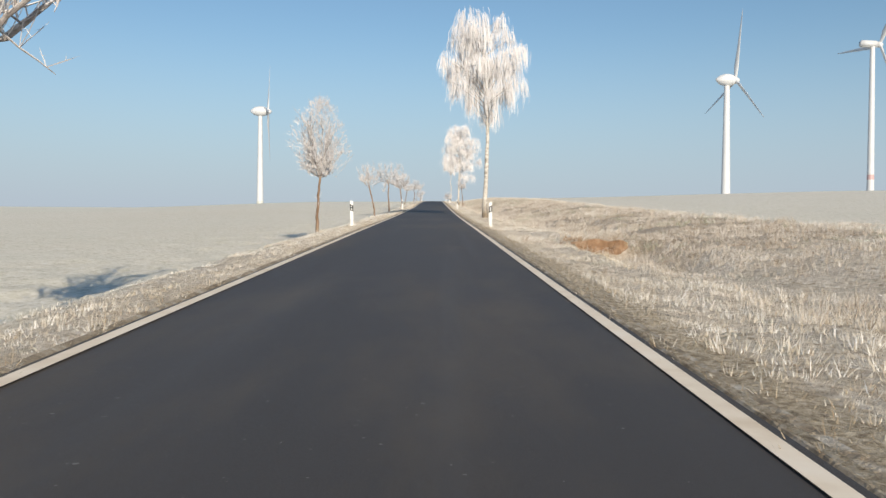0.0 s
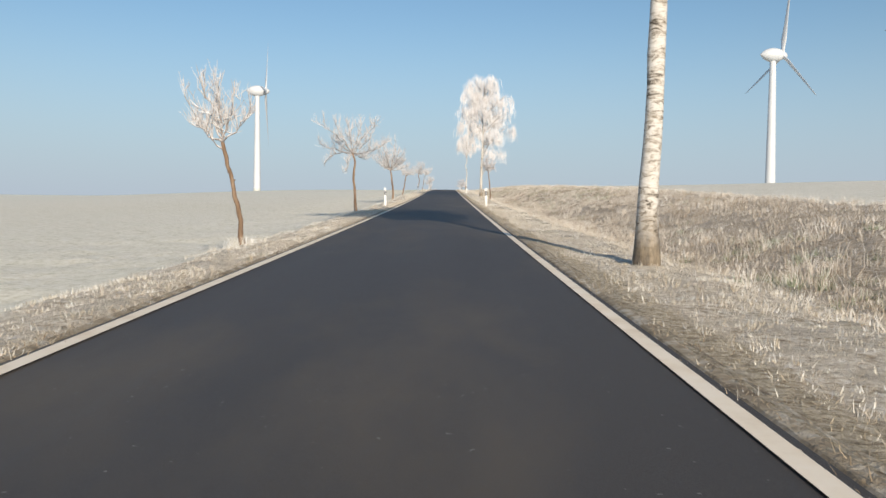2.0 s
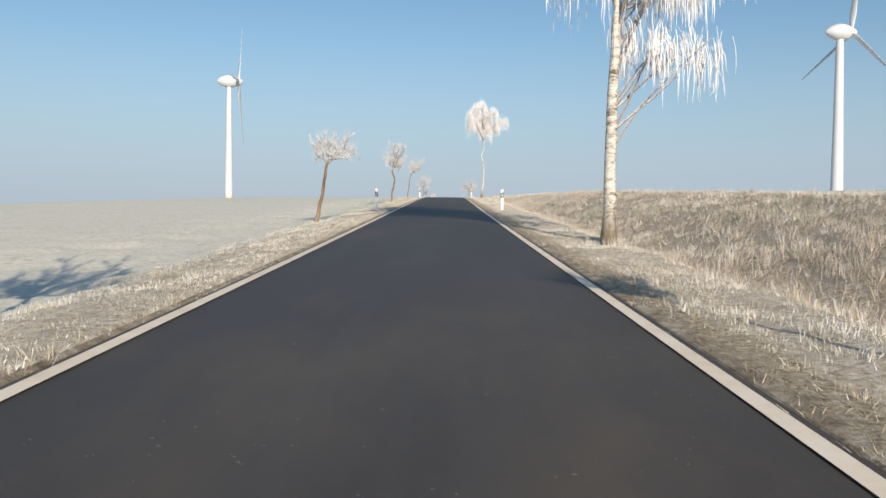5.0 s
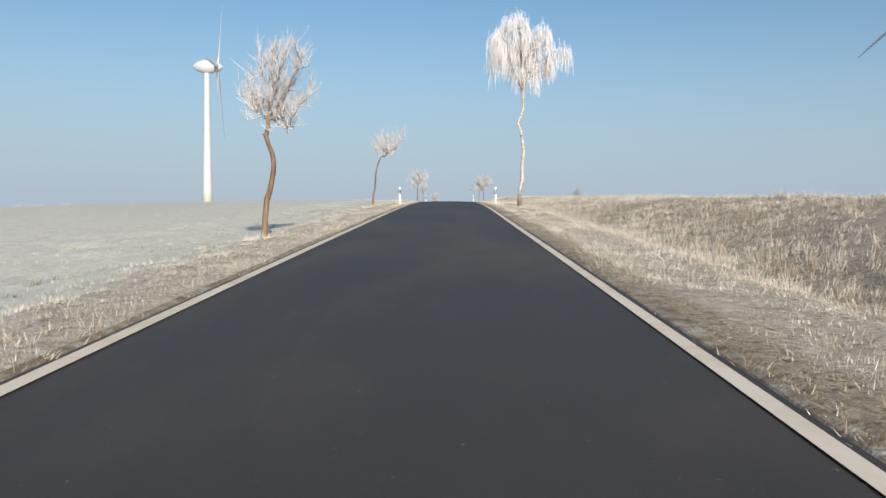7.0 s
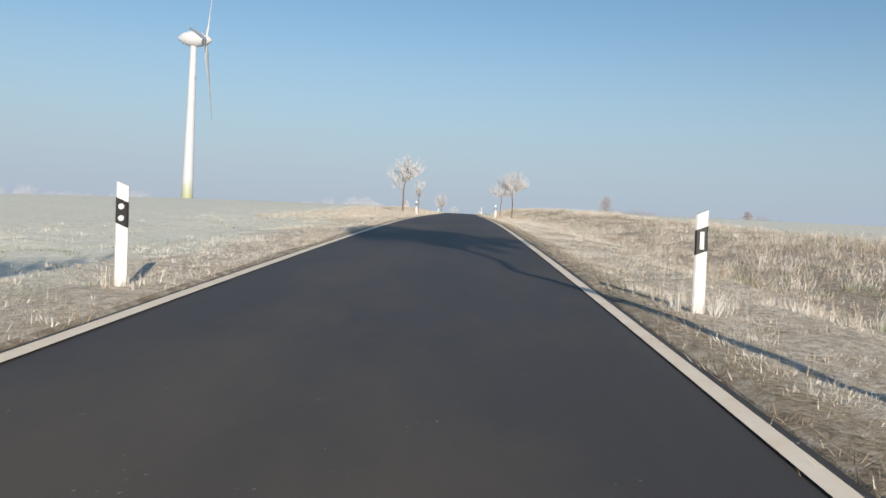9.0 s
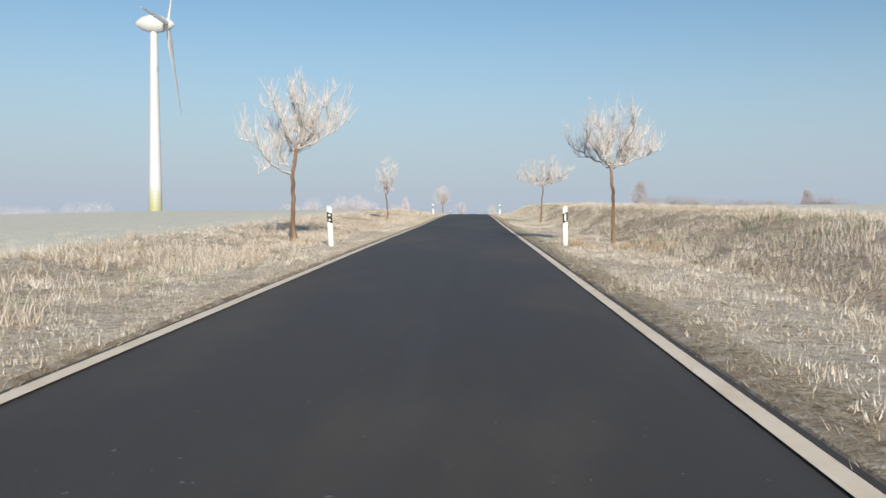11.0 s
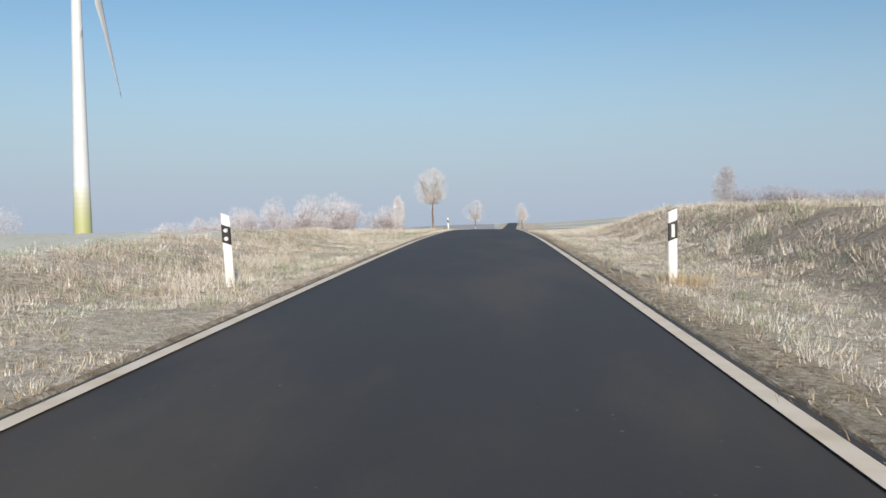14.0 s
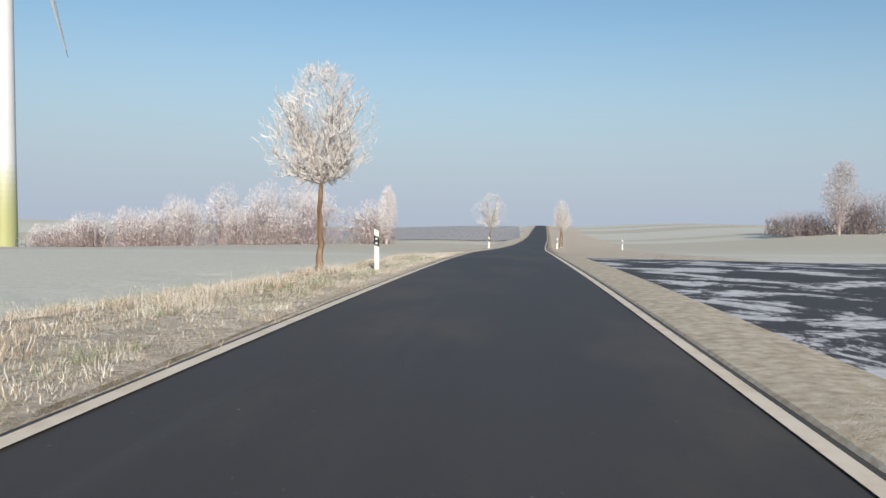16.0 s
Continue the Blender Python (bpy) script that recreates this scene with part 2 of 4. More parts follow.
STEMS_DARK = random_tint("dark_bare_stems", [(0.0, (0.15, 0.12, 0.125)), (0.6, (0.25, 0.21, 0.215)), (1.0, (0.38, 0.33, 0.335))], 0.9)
GRASS = tuft_tint("frosted_short_grass", [(0.10, (0.27, 0.20, 0.125)), (0.32, (0.52, 0.445, 0.335)), (0.55, (0.69, 0.645, 0.57)), (0.82, (0.86, 0.84, 0.81))], 4.0, 0.2)
STRAW = tuft_tint("brown_matted_straw", [(0.15, (0.15, 0.10, 0.058)), (0.38, (0.36, 0.275, 0.175)), (0.60, (0.58, 0.49, 0.37)), (0.82, (0.82, 0.77, 0.70))], 3.5, 0.1)
WEEDS = tuft_tint("grey_brown_frosted_weeds", [(0.14, (0.19, 0.135, 0.085)), (0.38, (0.42, 0.345, 0.265)), (0.58, (0.62, 0.555, 0.475)), (0.84, (0.86, 0.83, 0.79))], 3.2, 0.2)
BLOND = tuft_tint("blond_dry_grass", [(0.12, (0.36, 0.27, 0.18)), (0.38, (0.57, 0.485, 0.39)), (0.60, (0.71, 0.655, 0.58)), (0.85, (0.86, 0.84, 0.81))], 2.6, 0.2)
GREEN = tuft_tint("dull_green_weeds", [(0.2, (0.10, 0.115, 0.055)), (0.52, (0.25, 0.28, 0.165)), (0.74, (0.45, 0.485, 0.37)), (1.0, (0.82, 0.84, 0.79))], 3.0, 0.25)
YELLOW = tuft_tint("yellow_grass", [(0.2, (0.36, 0.25, 0.13)), (0.5, (0.58, 0.45, 0.28)), (0.85, (0.78, 0.71, 0.58))], 3.0, 0.1)
RUST = tuft_tint("russet_dead_weeds", [(0.2, (0.19, 0.115, 0.065)), (0.5, (0.38, 0.265, 0.165)), (0.85, (0.64, 0.54, 0.43))], 2.5, 0.1)
SOIL_RED = simple("bare_reddish_soil", [(0.16, 0.09, 0.05), (0.29, 0.175, 0.10), (0.42, 0.29, 0.19)], 5.0, 0.95, bump=0.9, dist=0.03)
STONE = simple("tawny_stone", [(0.33, 0.23, 0.13), (0.50, 0.37, 0.22), (0.58, 0.47, 0.33)], 8.0, 0.85, bump=0.5, dist=0.01)
POST_WHITE = simple("white_plastic", [(0.70, 0.69, 0.66), (0.80, 0.79, 0.77), (0.84, 0.84, 0.83)], 6.0, 0.5)
POST_BLACK = simple("black_plastic", [(0.012, 0.012, 0.013), (0.03, 0.03, 0.03)], 8.0, 0.5)
REFLECT = simple("pale_reflector", [(0.62, 0.62, 0.62), (0.8, 0.8, 0.8)], 30.0, 0.25)
# white paint dimmed to light grey, the dulling by haze kept in its colour
TURBINE = simple("matt_hazed_turbine_white", [(0.60, 0.61, 0.62), (0.67, 0.68, 0.69)], 0.15, 0.5)
GALVANISED = simple("galvanised_steel", [(0.30, 0.31, 0.31), (0.42, 0.43, 0.43)], 3.0, 0.55, 0.6)
# ring red faded towards grey, with distance haze mixed into the colour
RING = simple("hazed_red_ring_paint", [(0.54, 0.36, 0.35), (0.60, 0.42, 0.41)], 0.3, 0.5)
GREENS = []
for k in range(11):
    c = [a + (z - a) * (k / 11) ** 2.6 for a, z in ((0.42, 0.66), (0.43, 0.67), (0.20, 0.67))]
    GREENS.append(simple("tower_green_paint", [tuple(v * 0.96 for v in c), tuple(c)], 0.2, 0.5))



# ---- building helpers ----
def part(name, bm, mat, parent=None, label="", smooth=False):
    """Links a bmesh as one mesh object under a thing or a part."""
    me = bpy.data.meshes.new(name)
    bm.to_mesh(me)
    bm.free()
    return linked(name, me, mat, parent, label, smooth)


def linked(name, me, mat, parent=None, label="", smooth=False):
    if mat:
        me.materials.append(mat)
    if smooth:
        me.shade_smooth()
    ob = new(name, me)
    if parent:
        ob.parent = parent
    return tagged(ob, label)


def raw(name, verts, faces):
    me = bpy.data.meshes.new(name)
    me.from_pydata(verts, [], faces)
    me.update()
    return me


class Tubes:
    """Collects tapered tubes for one mesh."""
    def __init__(self):
        self.v, self.f = [], []

    def add(self, pts, radii, sides=3):
        base = len(self.v)
        n = len(pts)
        for i, p in enumerate(pts):
            d = (pts[min(i + 1, n - 1)] - pts[max(i - 1, 0)])
            d = d.normalized() if d.length > 1e-6 else Vector((0, 0, 1))
            a = d.orthogonal().normalized()
            b = d.cross(a)
            if i == n - 1 and radii[i] < 0.004:
                self.v.append(p)
                continue
            for k in range(sides):
                w = 2 * math.pi * k / sides
                self.v.append(p + (a * math.cos(w) + b * math.sin(w)) * radii[i])
        for i in range(n - 1):
            tip = i == n - 2 and radii[n - 1] < 0.004
            for k in range(sides):
                a0, a1 = base + i * sides + k, base + i * sides + (k + 1) % sides
                if tip:
                    self.f.append((a0, a1, base + (n - 1) * sides))
                else:
                    self.f.append((a0, a1, a1 + sides, a0 + sides))

    def mesh(self, name):
        return raw(name, [tuple(p) for p in self.v], self.f)


def spin(rng, spread):
    return Vector((rng.gauss(0, spread), rng.gauss(0, spread), rng.gauss(0, spread)))


# ---- the lie of the land ----
def curve(pairs):
    xs = np.array([p[0] for p in pairs], float)
    ys = np.array([p[1] for p in pairs], float)
    m = np.gradient(ys, xs)

    def at(v):
        v = np.clip(np.asarray(v, float), xs[0], xs[-1])
        i = np.clip(np.searchsorted(xs, v, side="right") - 1, 0, len(xs) - 2)
        h = xs[i + 1] - xs[i]
        w = (v - xs[i]) / h
        return ((2 * w**3 - 3 * w**2 + 1) * ys[i] + (w**3 - 2 * w**2 + w) * h * m[i]
                + (3 * w**2 - 2 * w**3) * ys[i + 1] + (w**3 - w**2) * h * m[i + 1])
    return at


ROAD_Z = curve([(-60, -2.83), (0, 0.0), (25, 1.166), (50, 2.307), (75, 3.517), (100, 4.798), (125, 6.126), (150, 7.472), (175, 8.71), (200, 9.616), (225, 10.187), (250, 10.652), (275, 11.153), (300, 11.457), (325, 11.331), (350, 10.837), (377, 10.0), (410, 9.2), (459, 8.75), (520, 8.9), (591, 9.4), (640, 9.3), (700, 8.3), (900, 2.0), (1500, -10.0), (3000, -32.0), (6000, -80.0)])
ROAD_X = curve([(-60, 0.06), (0, 0.06), (25, 0.012), (50, -0.016), (75, -0.007), (100, -0.028), (125, -0.089), (150, -0.094), (175, -0.057), (200, -0.041), (225, -0.034), (250, 0.001), (275, 0.049), (300, 0.072), (325, 0.091), (350, 0.197), (377, 0.75), (410, 1.9), (459, 3.9), (520, 5.9), (591, 8.3), (700, 12.0), (1000, 22.0), (6000, 190.0)])
CULVERT = (4.65, 19.75)
HALF = 1.942  # from the middle of the road to the middle of an edge line
BANK_R = curve([(-60, 0.3), (20, 0.4), (40, 0.55), (60, 0.8), (85, 1.0), (130, 0.95), (150, 0.8), (180, 0.4), (212, 0.45), (238, 0.82), (262, 0.88), (281, 0.93), (293, 0.96), (304, 0.9), (310, 0.4), (315, 0.12), (340, 0.05), (420, 0.0), (6000, 0.0)])
BANK_L = curve([(-60, -0.75), (60, -0.75), (85, -0.7), (110, -0.5), (150, -0.38), (175, -0.2), (205, 0.0), (232, 0.3), (260, 0.42), (280, 0.42), (297, 0.36), (313, 0.05), (335, -0.55), (380, -0.55), (6000, -0.5)])
RISE_R = curve([(-60, 1.7), (40, 1.6), (100, 1.3), (150, 0.7), (200, 0.35), (300, 0.3), (340, 0.3), (434, 2.5), (600, 2.3), (900, 1.5), (6000, 1.5)])
FALL_L = curve([(-60, -1.6), (60, -1.6), (150, -1.9), (270, -1.5), (300, -1.0), (335, -0.6), (380, -1.3), (434, -2.2), (466, -4.4), (520, -4.0), (600, -2.5), (900, -2.0), (6000, -2.0)])


def step(v, a, b):
    w = np.clip((v - a) / (b - a), 0, 1)
    return w * w * (3 - 2 * w)


def land(x, y):
    """Height of the ground at (x, y)."""
    x, y = np.asarray(x, float), np.asarray(y, float)
    d = x - ROAD_X(y)
    z = ROAD_Z(y)
    r = np.maximum(d, 0)
    l = np.maximum(-d, 0)
    close = step(y, 205, 235)
    ditch = (0.35 - 0.25 * close) * BANK_R(y) * step(r, 3.6, 5.0) * (1 - step(r, 5.2, 8.0))
    z = z - 0.04 * step(np.abs(d), 2.3, 3.2) - ditch + BANK_R(y) * step(r, 4.6 - 0.8 * close, 11.5 - 4.4 * close) + RISE_R(y) * step(r, 10, 55)
    # the drain mouth in the ditch
    z = z - 0.26 * step(y, 10, 17) * (1 - step(y, 19.7, 20.1)) * step(r, 3.5, 4.3) * (1 - step(r, 5.4, 6.4))
    z = z + 0.14 * step(y, 19.8, 20.3) * (1 - step(y, 23, 30)) * step(r, 3.6, 4.2) * (1 - step(r, 6, 8))
    z = z + BANK_L(y) * step(l, 2.3 + 1.0 * close, 6.6) + FALL_L(y) * step(l, 15, 80)
    return z


def speckle(x, y, scale, seed):
    """Smooth value noise in -1 to 1."""
    x, y = np.asarray(x, float) * scale + 31.7 * seed, np.asarray(y, float) * scale + 17.3 * seed
    i, j = np.floor(x), np.floor(y)
    u, v = x - i, y - j
    u, v = u * u * (3 - 2 * u), v * v * (3 - 2 * v)

    def h(a, b):
        w = np.sin(a * 127.1 + b * 311.7 + seed * 74.7) * 43758.5453
        return w - np.floor(w)
    top = h(i, j) * (1 - u) + h(i + 1, j) * u
    low = h(i, j + 1) * (1 - u) + h(i + 1, j + 1) * u
    return 2 * (top * (1 - v) + low * v) - 1


def lumps(x, y):
    """Tussocks and clods: rough beside the road, nearly smooth in the fields."""
    x, y = np.asarray(x, float), np.asarray(y, float)
    d = np.abs(x - ROAD_X(y))
    rough = step(d, HALF + 0.25, 3.4) * (1 - 0.7 * step(d, 8, 14)) * (1 - step(d, 30, 60))
    rough = rough * (1 - step(x, 1.9, 2.2) * step(y, 303 + 1.5 * np.clip(x - 3.3, 0, 12), 309 + 1.5 * np.clip(x - 3.3, 0, 12)) * (1 - step(y, 354, 360)))
    return rough * (0.05 * speckle(x, y, 0.8, 1) + 0.045 * speckle(x, y, 2.1, 2) + 0.03 * speckle(x, y, 4.3, 3))


def ground_z(x, y):
    return land(x, y) + lumps(x, y)


def sheet(name, xs, ys, zfun, mat):
    gx, gy = np.meshgrid(xs, ys)
    gz = zfun(gx, gy)
    nx, ny = len(xs), len(ys)
    verts = np.stack([gx, gy, gz], -1).reshape(-1, 3)
    i = (np.arange(ny - 1)[:, None] * nx + np.arange(nx - 1)[None, :]).reshape(-1)
    faces = np.stack([i, i + 1, i + 1 + nx, i + nx], 1)
    me = raw(name, verts.tolist(), faces.tolist())
    return linked(name, me, mat, smooth=True)


def ribbon(name, rows, mat, thick=0.0):
    """A strip given as rows of points across it."""
    n = len(rows[0])
    verts = [tuple(p) for r in rows for p in r]
    faces = [(j * n + k, j * n + k + 1, (j + 1) * n + k + 1, (j + 1) * n + k) for j in range(len(rows) - 1) for k in range(n - 1)]
    return linked(name, raw(name, verts, faces), mat)


near = np.concatenate([np.arange(-14, -9.1, 0.6), np.arange(-9, -1.9, 0.24), np.arange(-1, 1.01, 1.0), np.arange(1.94, 11.0, 0.24), np.arange(11.3, 14.1, 0.6)])
far = 14 * 1.27 ** np.arange(1, 24)
gxs = np.concatenate([-far[::-1], near, far])
gys = np.concatenate([np.arange(-60, -4, 1.5), np.arange(-4, 350, 0.45), 350 + np.cumsum(1.035 ** np.arange(1, 145))])


def ground_sheet(x, y):
    d = np.abs(x - ROAD_X(y))
    return ground_z(x, y) - 0.25 * (1 - step(d, HALF + 0.02, HALF + 0.2))


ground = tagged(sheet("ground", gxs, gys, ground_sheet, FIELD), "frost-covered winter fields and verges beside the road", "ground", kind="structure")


def strip(d, a, b, soft):
    return step(d, a - soft, a + soft) * (1 - step(d, b - soft, b + soft))


# where the mown verge and the rank growth of the banks lie
vx, vy = [v.reshape(-1) for v in np.meshgrid(gxs, gys)]
vd = vx - ROAD_X(vy)
rank_l = step(vy, 196, 222) * (1 - step(vy, 340, 352))
rank_r = step(vy, 10, 26) * (1 - step(vy, 302, 309))
verge_w = np.where(vd > 0, 1 - step(vd, 9.5, 12.5), 0.85 - 0.85 * step(-vd, 2.6 + 3.3 * rank_l, 5.2 + 2.4 * rank_l))
bank_w = np.where(vd > 0, strip(vd, 5.0 - 0.6 * step(vy, 205, 235), 11.0, 0.8) * rank_r, 0.5 * strip(-vd, 3.9, 6.2, 0.6) * rank_l)
edge_w = np.where(vd > 0, 1 - step(vd, 2.2, 3.0), 0.35 * (1 - step(-vd, 2.2, 2.8)))
for key, vals in (("verge", verge_w), ("bank", bank_w), ("edge", edge_w)):
    ground.data.attributes.new(key, "FLOAT", "POINT").data.foreach_set("value", vals.astype(np.float32))

ry = np.concatenate([np.arange(-40, 350, 1.0), np.arange(350, 760, 2.5)])


def across(offsets, lift, ys=ry):
    rows = []
    for y in ys:
        cx, cz = float(ROAD_X(y)), float(ROAD_Z(y))
        rows.append([(cx + o, y, cz + lift + dz) for o, dz in offsets])
    return rows


EDGE = HALF + 0.13
road = tagged(ribbon("road", across([(-EDGE - 0.02, -0.28), (-EDGE, -0.01), (-1.0, 0.01), (0, 0.02), (1.0, 0.01), (EDGE, -0.01), (EDGE + 0.02, -0.28)], 0.0), ASPHALT),
              "narrow dark asphalt country road with white edge lines", "road", kind="structure")
for side in (-1, 1):
    tagged(ribbon("edge_line", across([(side * HALF - 0.06, 0.0), (side * HALF + 0.06, 0.0)], 0.005), LINE),
           "worn white painted line along the road edge", "road line", kind="structure")
    rng = random.Random(3 + side)
    rows = []
    for y in ry[ry < (309 if side > 0 else 900)]:
        cx = float(ROAD_X(y))
        w = (0.26 if side > 0 else 0.02 + 0.14 * float(step(y, 125, 150) * (1 - step(y, 205, 225)))) + 0.22 * noise.noise((y * 0.35, side * 7.0, 0)) + 0.12 * noise.noise((y * 1.9, side * 3.0, 1))
        rows.append([(cx + side * o, y, float(ground_z(cx + side * max(o, HALF + 0.2), y)) + l)
                     for o, l in ((EDGE - 0.005, -0.045), (EDGE + 0.035, -0.012), (EDGE + max(0.08, w * 0.6), 0.002), (EDGE + max(0.12, w * 0.6 + 0.08), -0.04))])
    tagged(ribbon("verge_soil", rows, DIRT), "bare frozen soil along the asphalt edge", "verge", kind="structure")

# ---- posts ----
def delineator_post():
    """Side with rectangular reflector faces the traffic of its own side."""
    made = []
    for twin in (False, True):
        s = 1 if twin else -1
        root = new("delineator_post")
        prof = [(-0.060, -0.045), (-0.045, -0.060), (0.045, -0.060), (0.060, -0.045), (0.022, 0.055), (-0.022, 0.055)]
        slope = lambda px: -s * px * 0.42

        def shell(z0, z1, grow, tilt0, tilt1):
            bm = bmesh.new()
            lo = [bm.verts.new((x * grow, y * grow, z0 + (slope(x) if tilt0 else 0))) for x, y in prof]
            hi = [bm.verts.new((x * grow, y * grow, z1 + (slope(x) if tilt1 else 0))) for x, y in prof]
            for k in range(6):
                j = (k + 1) % 6
                bm.faces.new((lo[k], lo[j], hi[j], hi[k]))
            bm.faces.new(hi)
            bm.faces.new(lo[::-1])
            return bm
        part("body", shell(-0.25, 0.99, 1.0, False, True), POST_WHITE, root)
        band = part("black_band", shell(0.60, 0.84, 1.035, True, True), POST_BLACK, root, "slanted black band")
        if twin:
            for z in (0.775, 0.665):
                bm = bmesh.new()
                bmesh.ops.create_cone(bm, cap_ends=True, segments=14, radius1=0.030, radius2=0.027, depth=0.014,
                                      matrix=Matrix.Translation((0.0, -0.066, z)) @ Matrix.Rotation(radians(90), 4, "X"))
                part("reflector", bm, REFLECT, band, "round pale reflector")
        else:
            bm = bmesh.new()
            bmesh.ops.create_cube(bm, size=1, matrix=Matrix.Translation((0.0, -0.066, 0.72)) @ Matrix.Diagonal((0.042, 0.014, 0.17, 1)))
            part("reflector", bm, REFLECT, band, "upright pale rectangular reflector")
        tagged(root, "white plastic roadside post with slanted black band and " + ("two round reflectors" if twin else "one upright reflector"), "roadside post", "posts along the road")
        made.append(root)
    return made


post_r, post_l = delineator_post()
first = {1: True, -1: True}
POSTS = [(-2.73, 31.24, -0.9), (2.68, 31.58, -0.7), (-2.84, 80.54, -1.5), (2.66, 80.55, -1.7), (-2.93, 130.85, -0.8), (2.78, 131.35, -0.7), (-2.75, 180.14, -0.7), (2.76, 180.42, -1.1), (-2.93, 230.64, -3.2), (2.78, 231.21, -1.3), (-2.99, 282.64, -3.2), (2.90, 282.94, -0.2), (-2.90, 333.69, -1.7), (-1.95, 384.0, 0.0), (3.95, 385.0, 0.0), (10.7, 394.0, 0.0)]
for x, y, lean in POSTS:
    src = post_l if x < float(ROAD_X(y)) else post_r
    key = -1 if src is post_l else 1
    m = pose(x, y, float(ground_z(x, y)) - 0.02, 0, lean, 0)
    if first[key]:
        src.matrix_basis = m
        first[key] = False
    else:
        copy_thing(src, m)


# ---- wind turbines ----
def lathe(prof, n=24, caps=True):
    bm = bmesh.new()
    rings = []
    for r, z in prof:
        rings.append([bm.verts.new((r * math.cos(2 * math.pi * k / n), r * math.sin(2 * math.pi * k / n), z)) for k in range(n)])
    for a, b in zip(rings, rings[1:]):
        for k in range(n):
            j = (k + 1) % n
            bm.faces.new((a[k], a[j], b[j], b[k]))
    if caps:
        bm.faces.new(rings[-1])
        bm.faces.new(rings[0][::-1])
    return bm


def wind_turbine(x, y, z0, hub, blade, yaw, phase, green, label, boxy=False):
    root = new("wind_turbine")
    root.matrix_basis = pose(x, y, z0, 0, 0, 0)
    r0, r1 = (hub * 0.021, hub * 0.012) if boxy else (hub * 0.034, hub * 0.0165)
    rad = lambda z: r0 + (r1 - r0) * (z / hub) ** 0.8
    if green:
        zs = [-8.0] + [3.0 + 1.25 * k for k in range(1, 12)]
        for k in range(11):
            a, b = zs[k], zs[k + 1]
            part("tower_section", lathe([(rad(max(a, 0)), a), (rad(b), b)], 24, False), GREENS[k], root, "green tower ring fading to white", True)
        start = zs[11]
    else:
        start = -12.0
    if boxy:
        part("tower", lathe([(rad(0), start), (rad(32), 32)], 24, False), TURBINE, root, "", True)
        part("tower_ring", lathe([(rad(32) * 1.01, 32), (rad(35) * 1.01, 35)], 24, False), RING, root, "red warning ring", True)
        part("tower", lathe([(rad(35), 35), (rad(hub), hub - 1.5)], 24, False), TURBINE, root, "", True)
    else:
        part("tower", lathe([(rad(start), start), (rad(hub * 0.6), hub * 0.6), (rad(hub), hub - 1.8)], 24, False), TURBINE, root, "tapering white tower", True)
    head = Matrix.Translation((0, 0, hub)) @ Matrix.Rotation(radians(yaw), 4, "Z")
    if boxy:
        bm = bmesh.new()
        bmesh.ops.create_cube(bm, size=1, matrix=Matrix.Translation((-2.5, 0, 0)) @ Matrix.Diagonal((11, 3.6, 3.8, 1)))
        bmesh.ops.bevel(bm, geom=bm.edges[:], offset=0.6, segments=2, affect="EDGES")
        hubx = 4.6
    else:
        L = blade * 0.155
        bm = lathe([(0.15, -L * 1.12), (0.9, -L), (2.1, -L * 0.7), (2.85, -L * 0.25), (2.95, L * 0.15), (2.5, L * 0.55), (1.95, L * 0.72)], 20)
        bmesh.ops.transform(bm, matrix=Matrix.Rotation(radians(90), 4, "Y"), verts=bm.verts)
        hubx = L * 0.8
    bmesh.ops.transform(bm, matrix=head, verts=bm.verts)
    part("nacelle", bm, TURBINE, root, "rounded white nacelle", True)
    bm = lathe([(1.75, -1.2), (1.8, 0.0), (1.5, 1.1), (0.8, 2.0), (0.1, 2.4)], 18)
    bmesh.ops.transform(bm, matrix=head @ Matrix.Translation((hubx, 0, 0)) @ Matrix.Rotation(radians(90), 4, "Y"), verts=bm.verts)
    rotor_hub = part("hub", bm, TURBINE, root, "", True)
    for k in range(3):
        bm = bmesh.new()
        rings = []
        for s, chord, thick, twist in ((0.02, 1.5, 1.3, 0), (0.07, 1.7, 1.1, 8), (0.2, 2.6, 0.55, 16), (0.4, 1.9, 0.36, 9), (0.7, 1.15, 0.2, 4), (0.93, 0.6, 0.1, 1), (1.0, 0.12, 0.03, 0)):
            c, th = chord * blade / 33, thick * blade / 33
            ring = []
            for q in range(10):
                w = 2 * math.pi * q / 10
                p = Vector((math.sin(w) * th / 2, math.cos(w) * c / 2 + c * 0.15, s * blade))
                p.rotate(Euler((0, 0, radians(twist + 8))))
                ring.append(bm.verts.new(p))
            rings.append(ring)
        for a, b in zip(rings, rings[1:]):
            for q in range(10):
                j = (q + 1) % 10
                bm.faces.new((a[q], a[j], b[j], b[q]))
        bm.faces.new(rings[-1])
        bmesh.ops.transform(bm, matrix=head @ Matrix.Translation((hubx + 0.3, 0, 0)) @ Matrix.Rotation(radians(phase + 120 * k), 4, "X"), verts=bm.verts)
        part("rotor_blade", bm, TURBINE, rotor_hub, "long slim white blade", True)
    tagged(root, label, "wind turbine", "wind turbines in the fields")
    return root


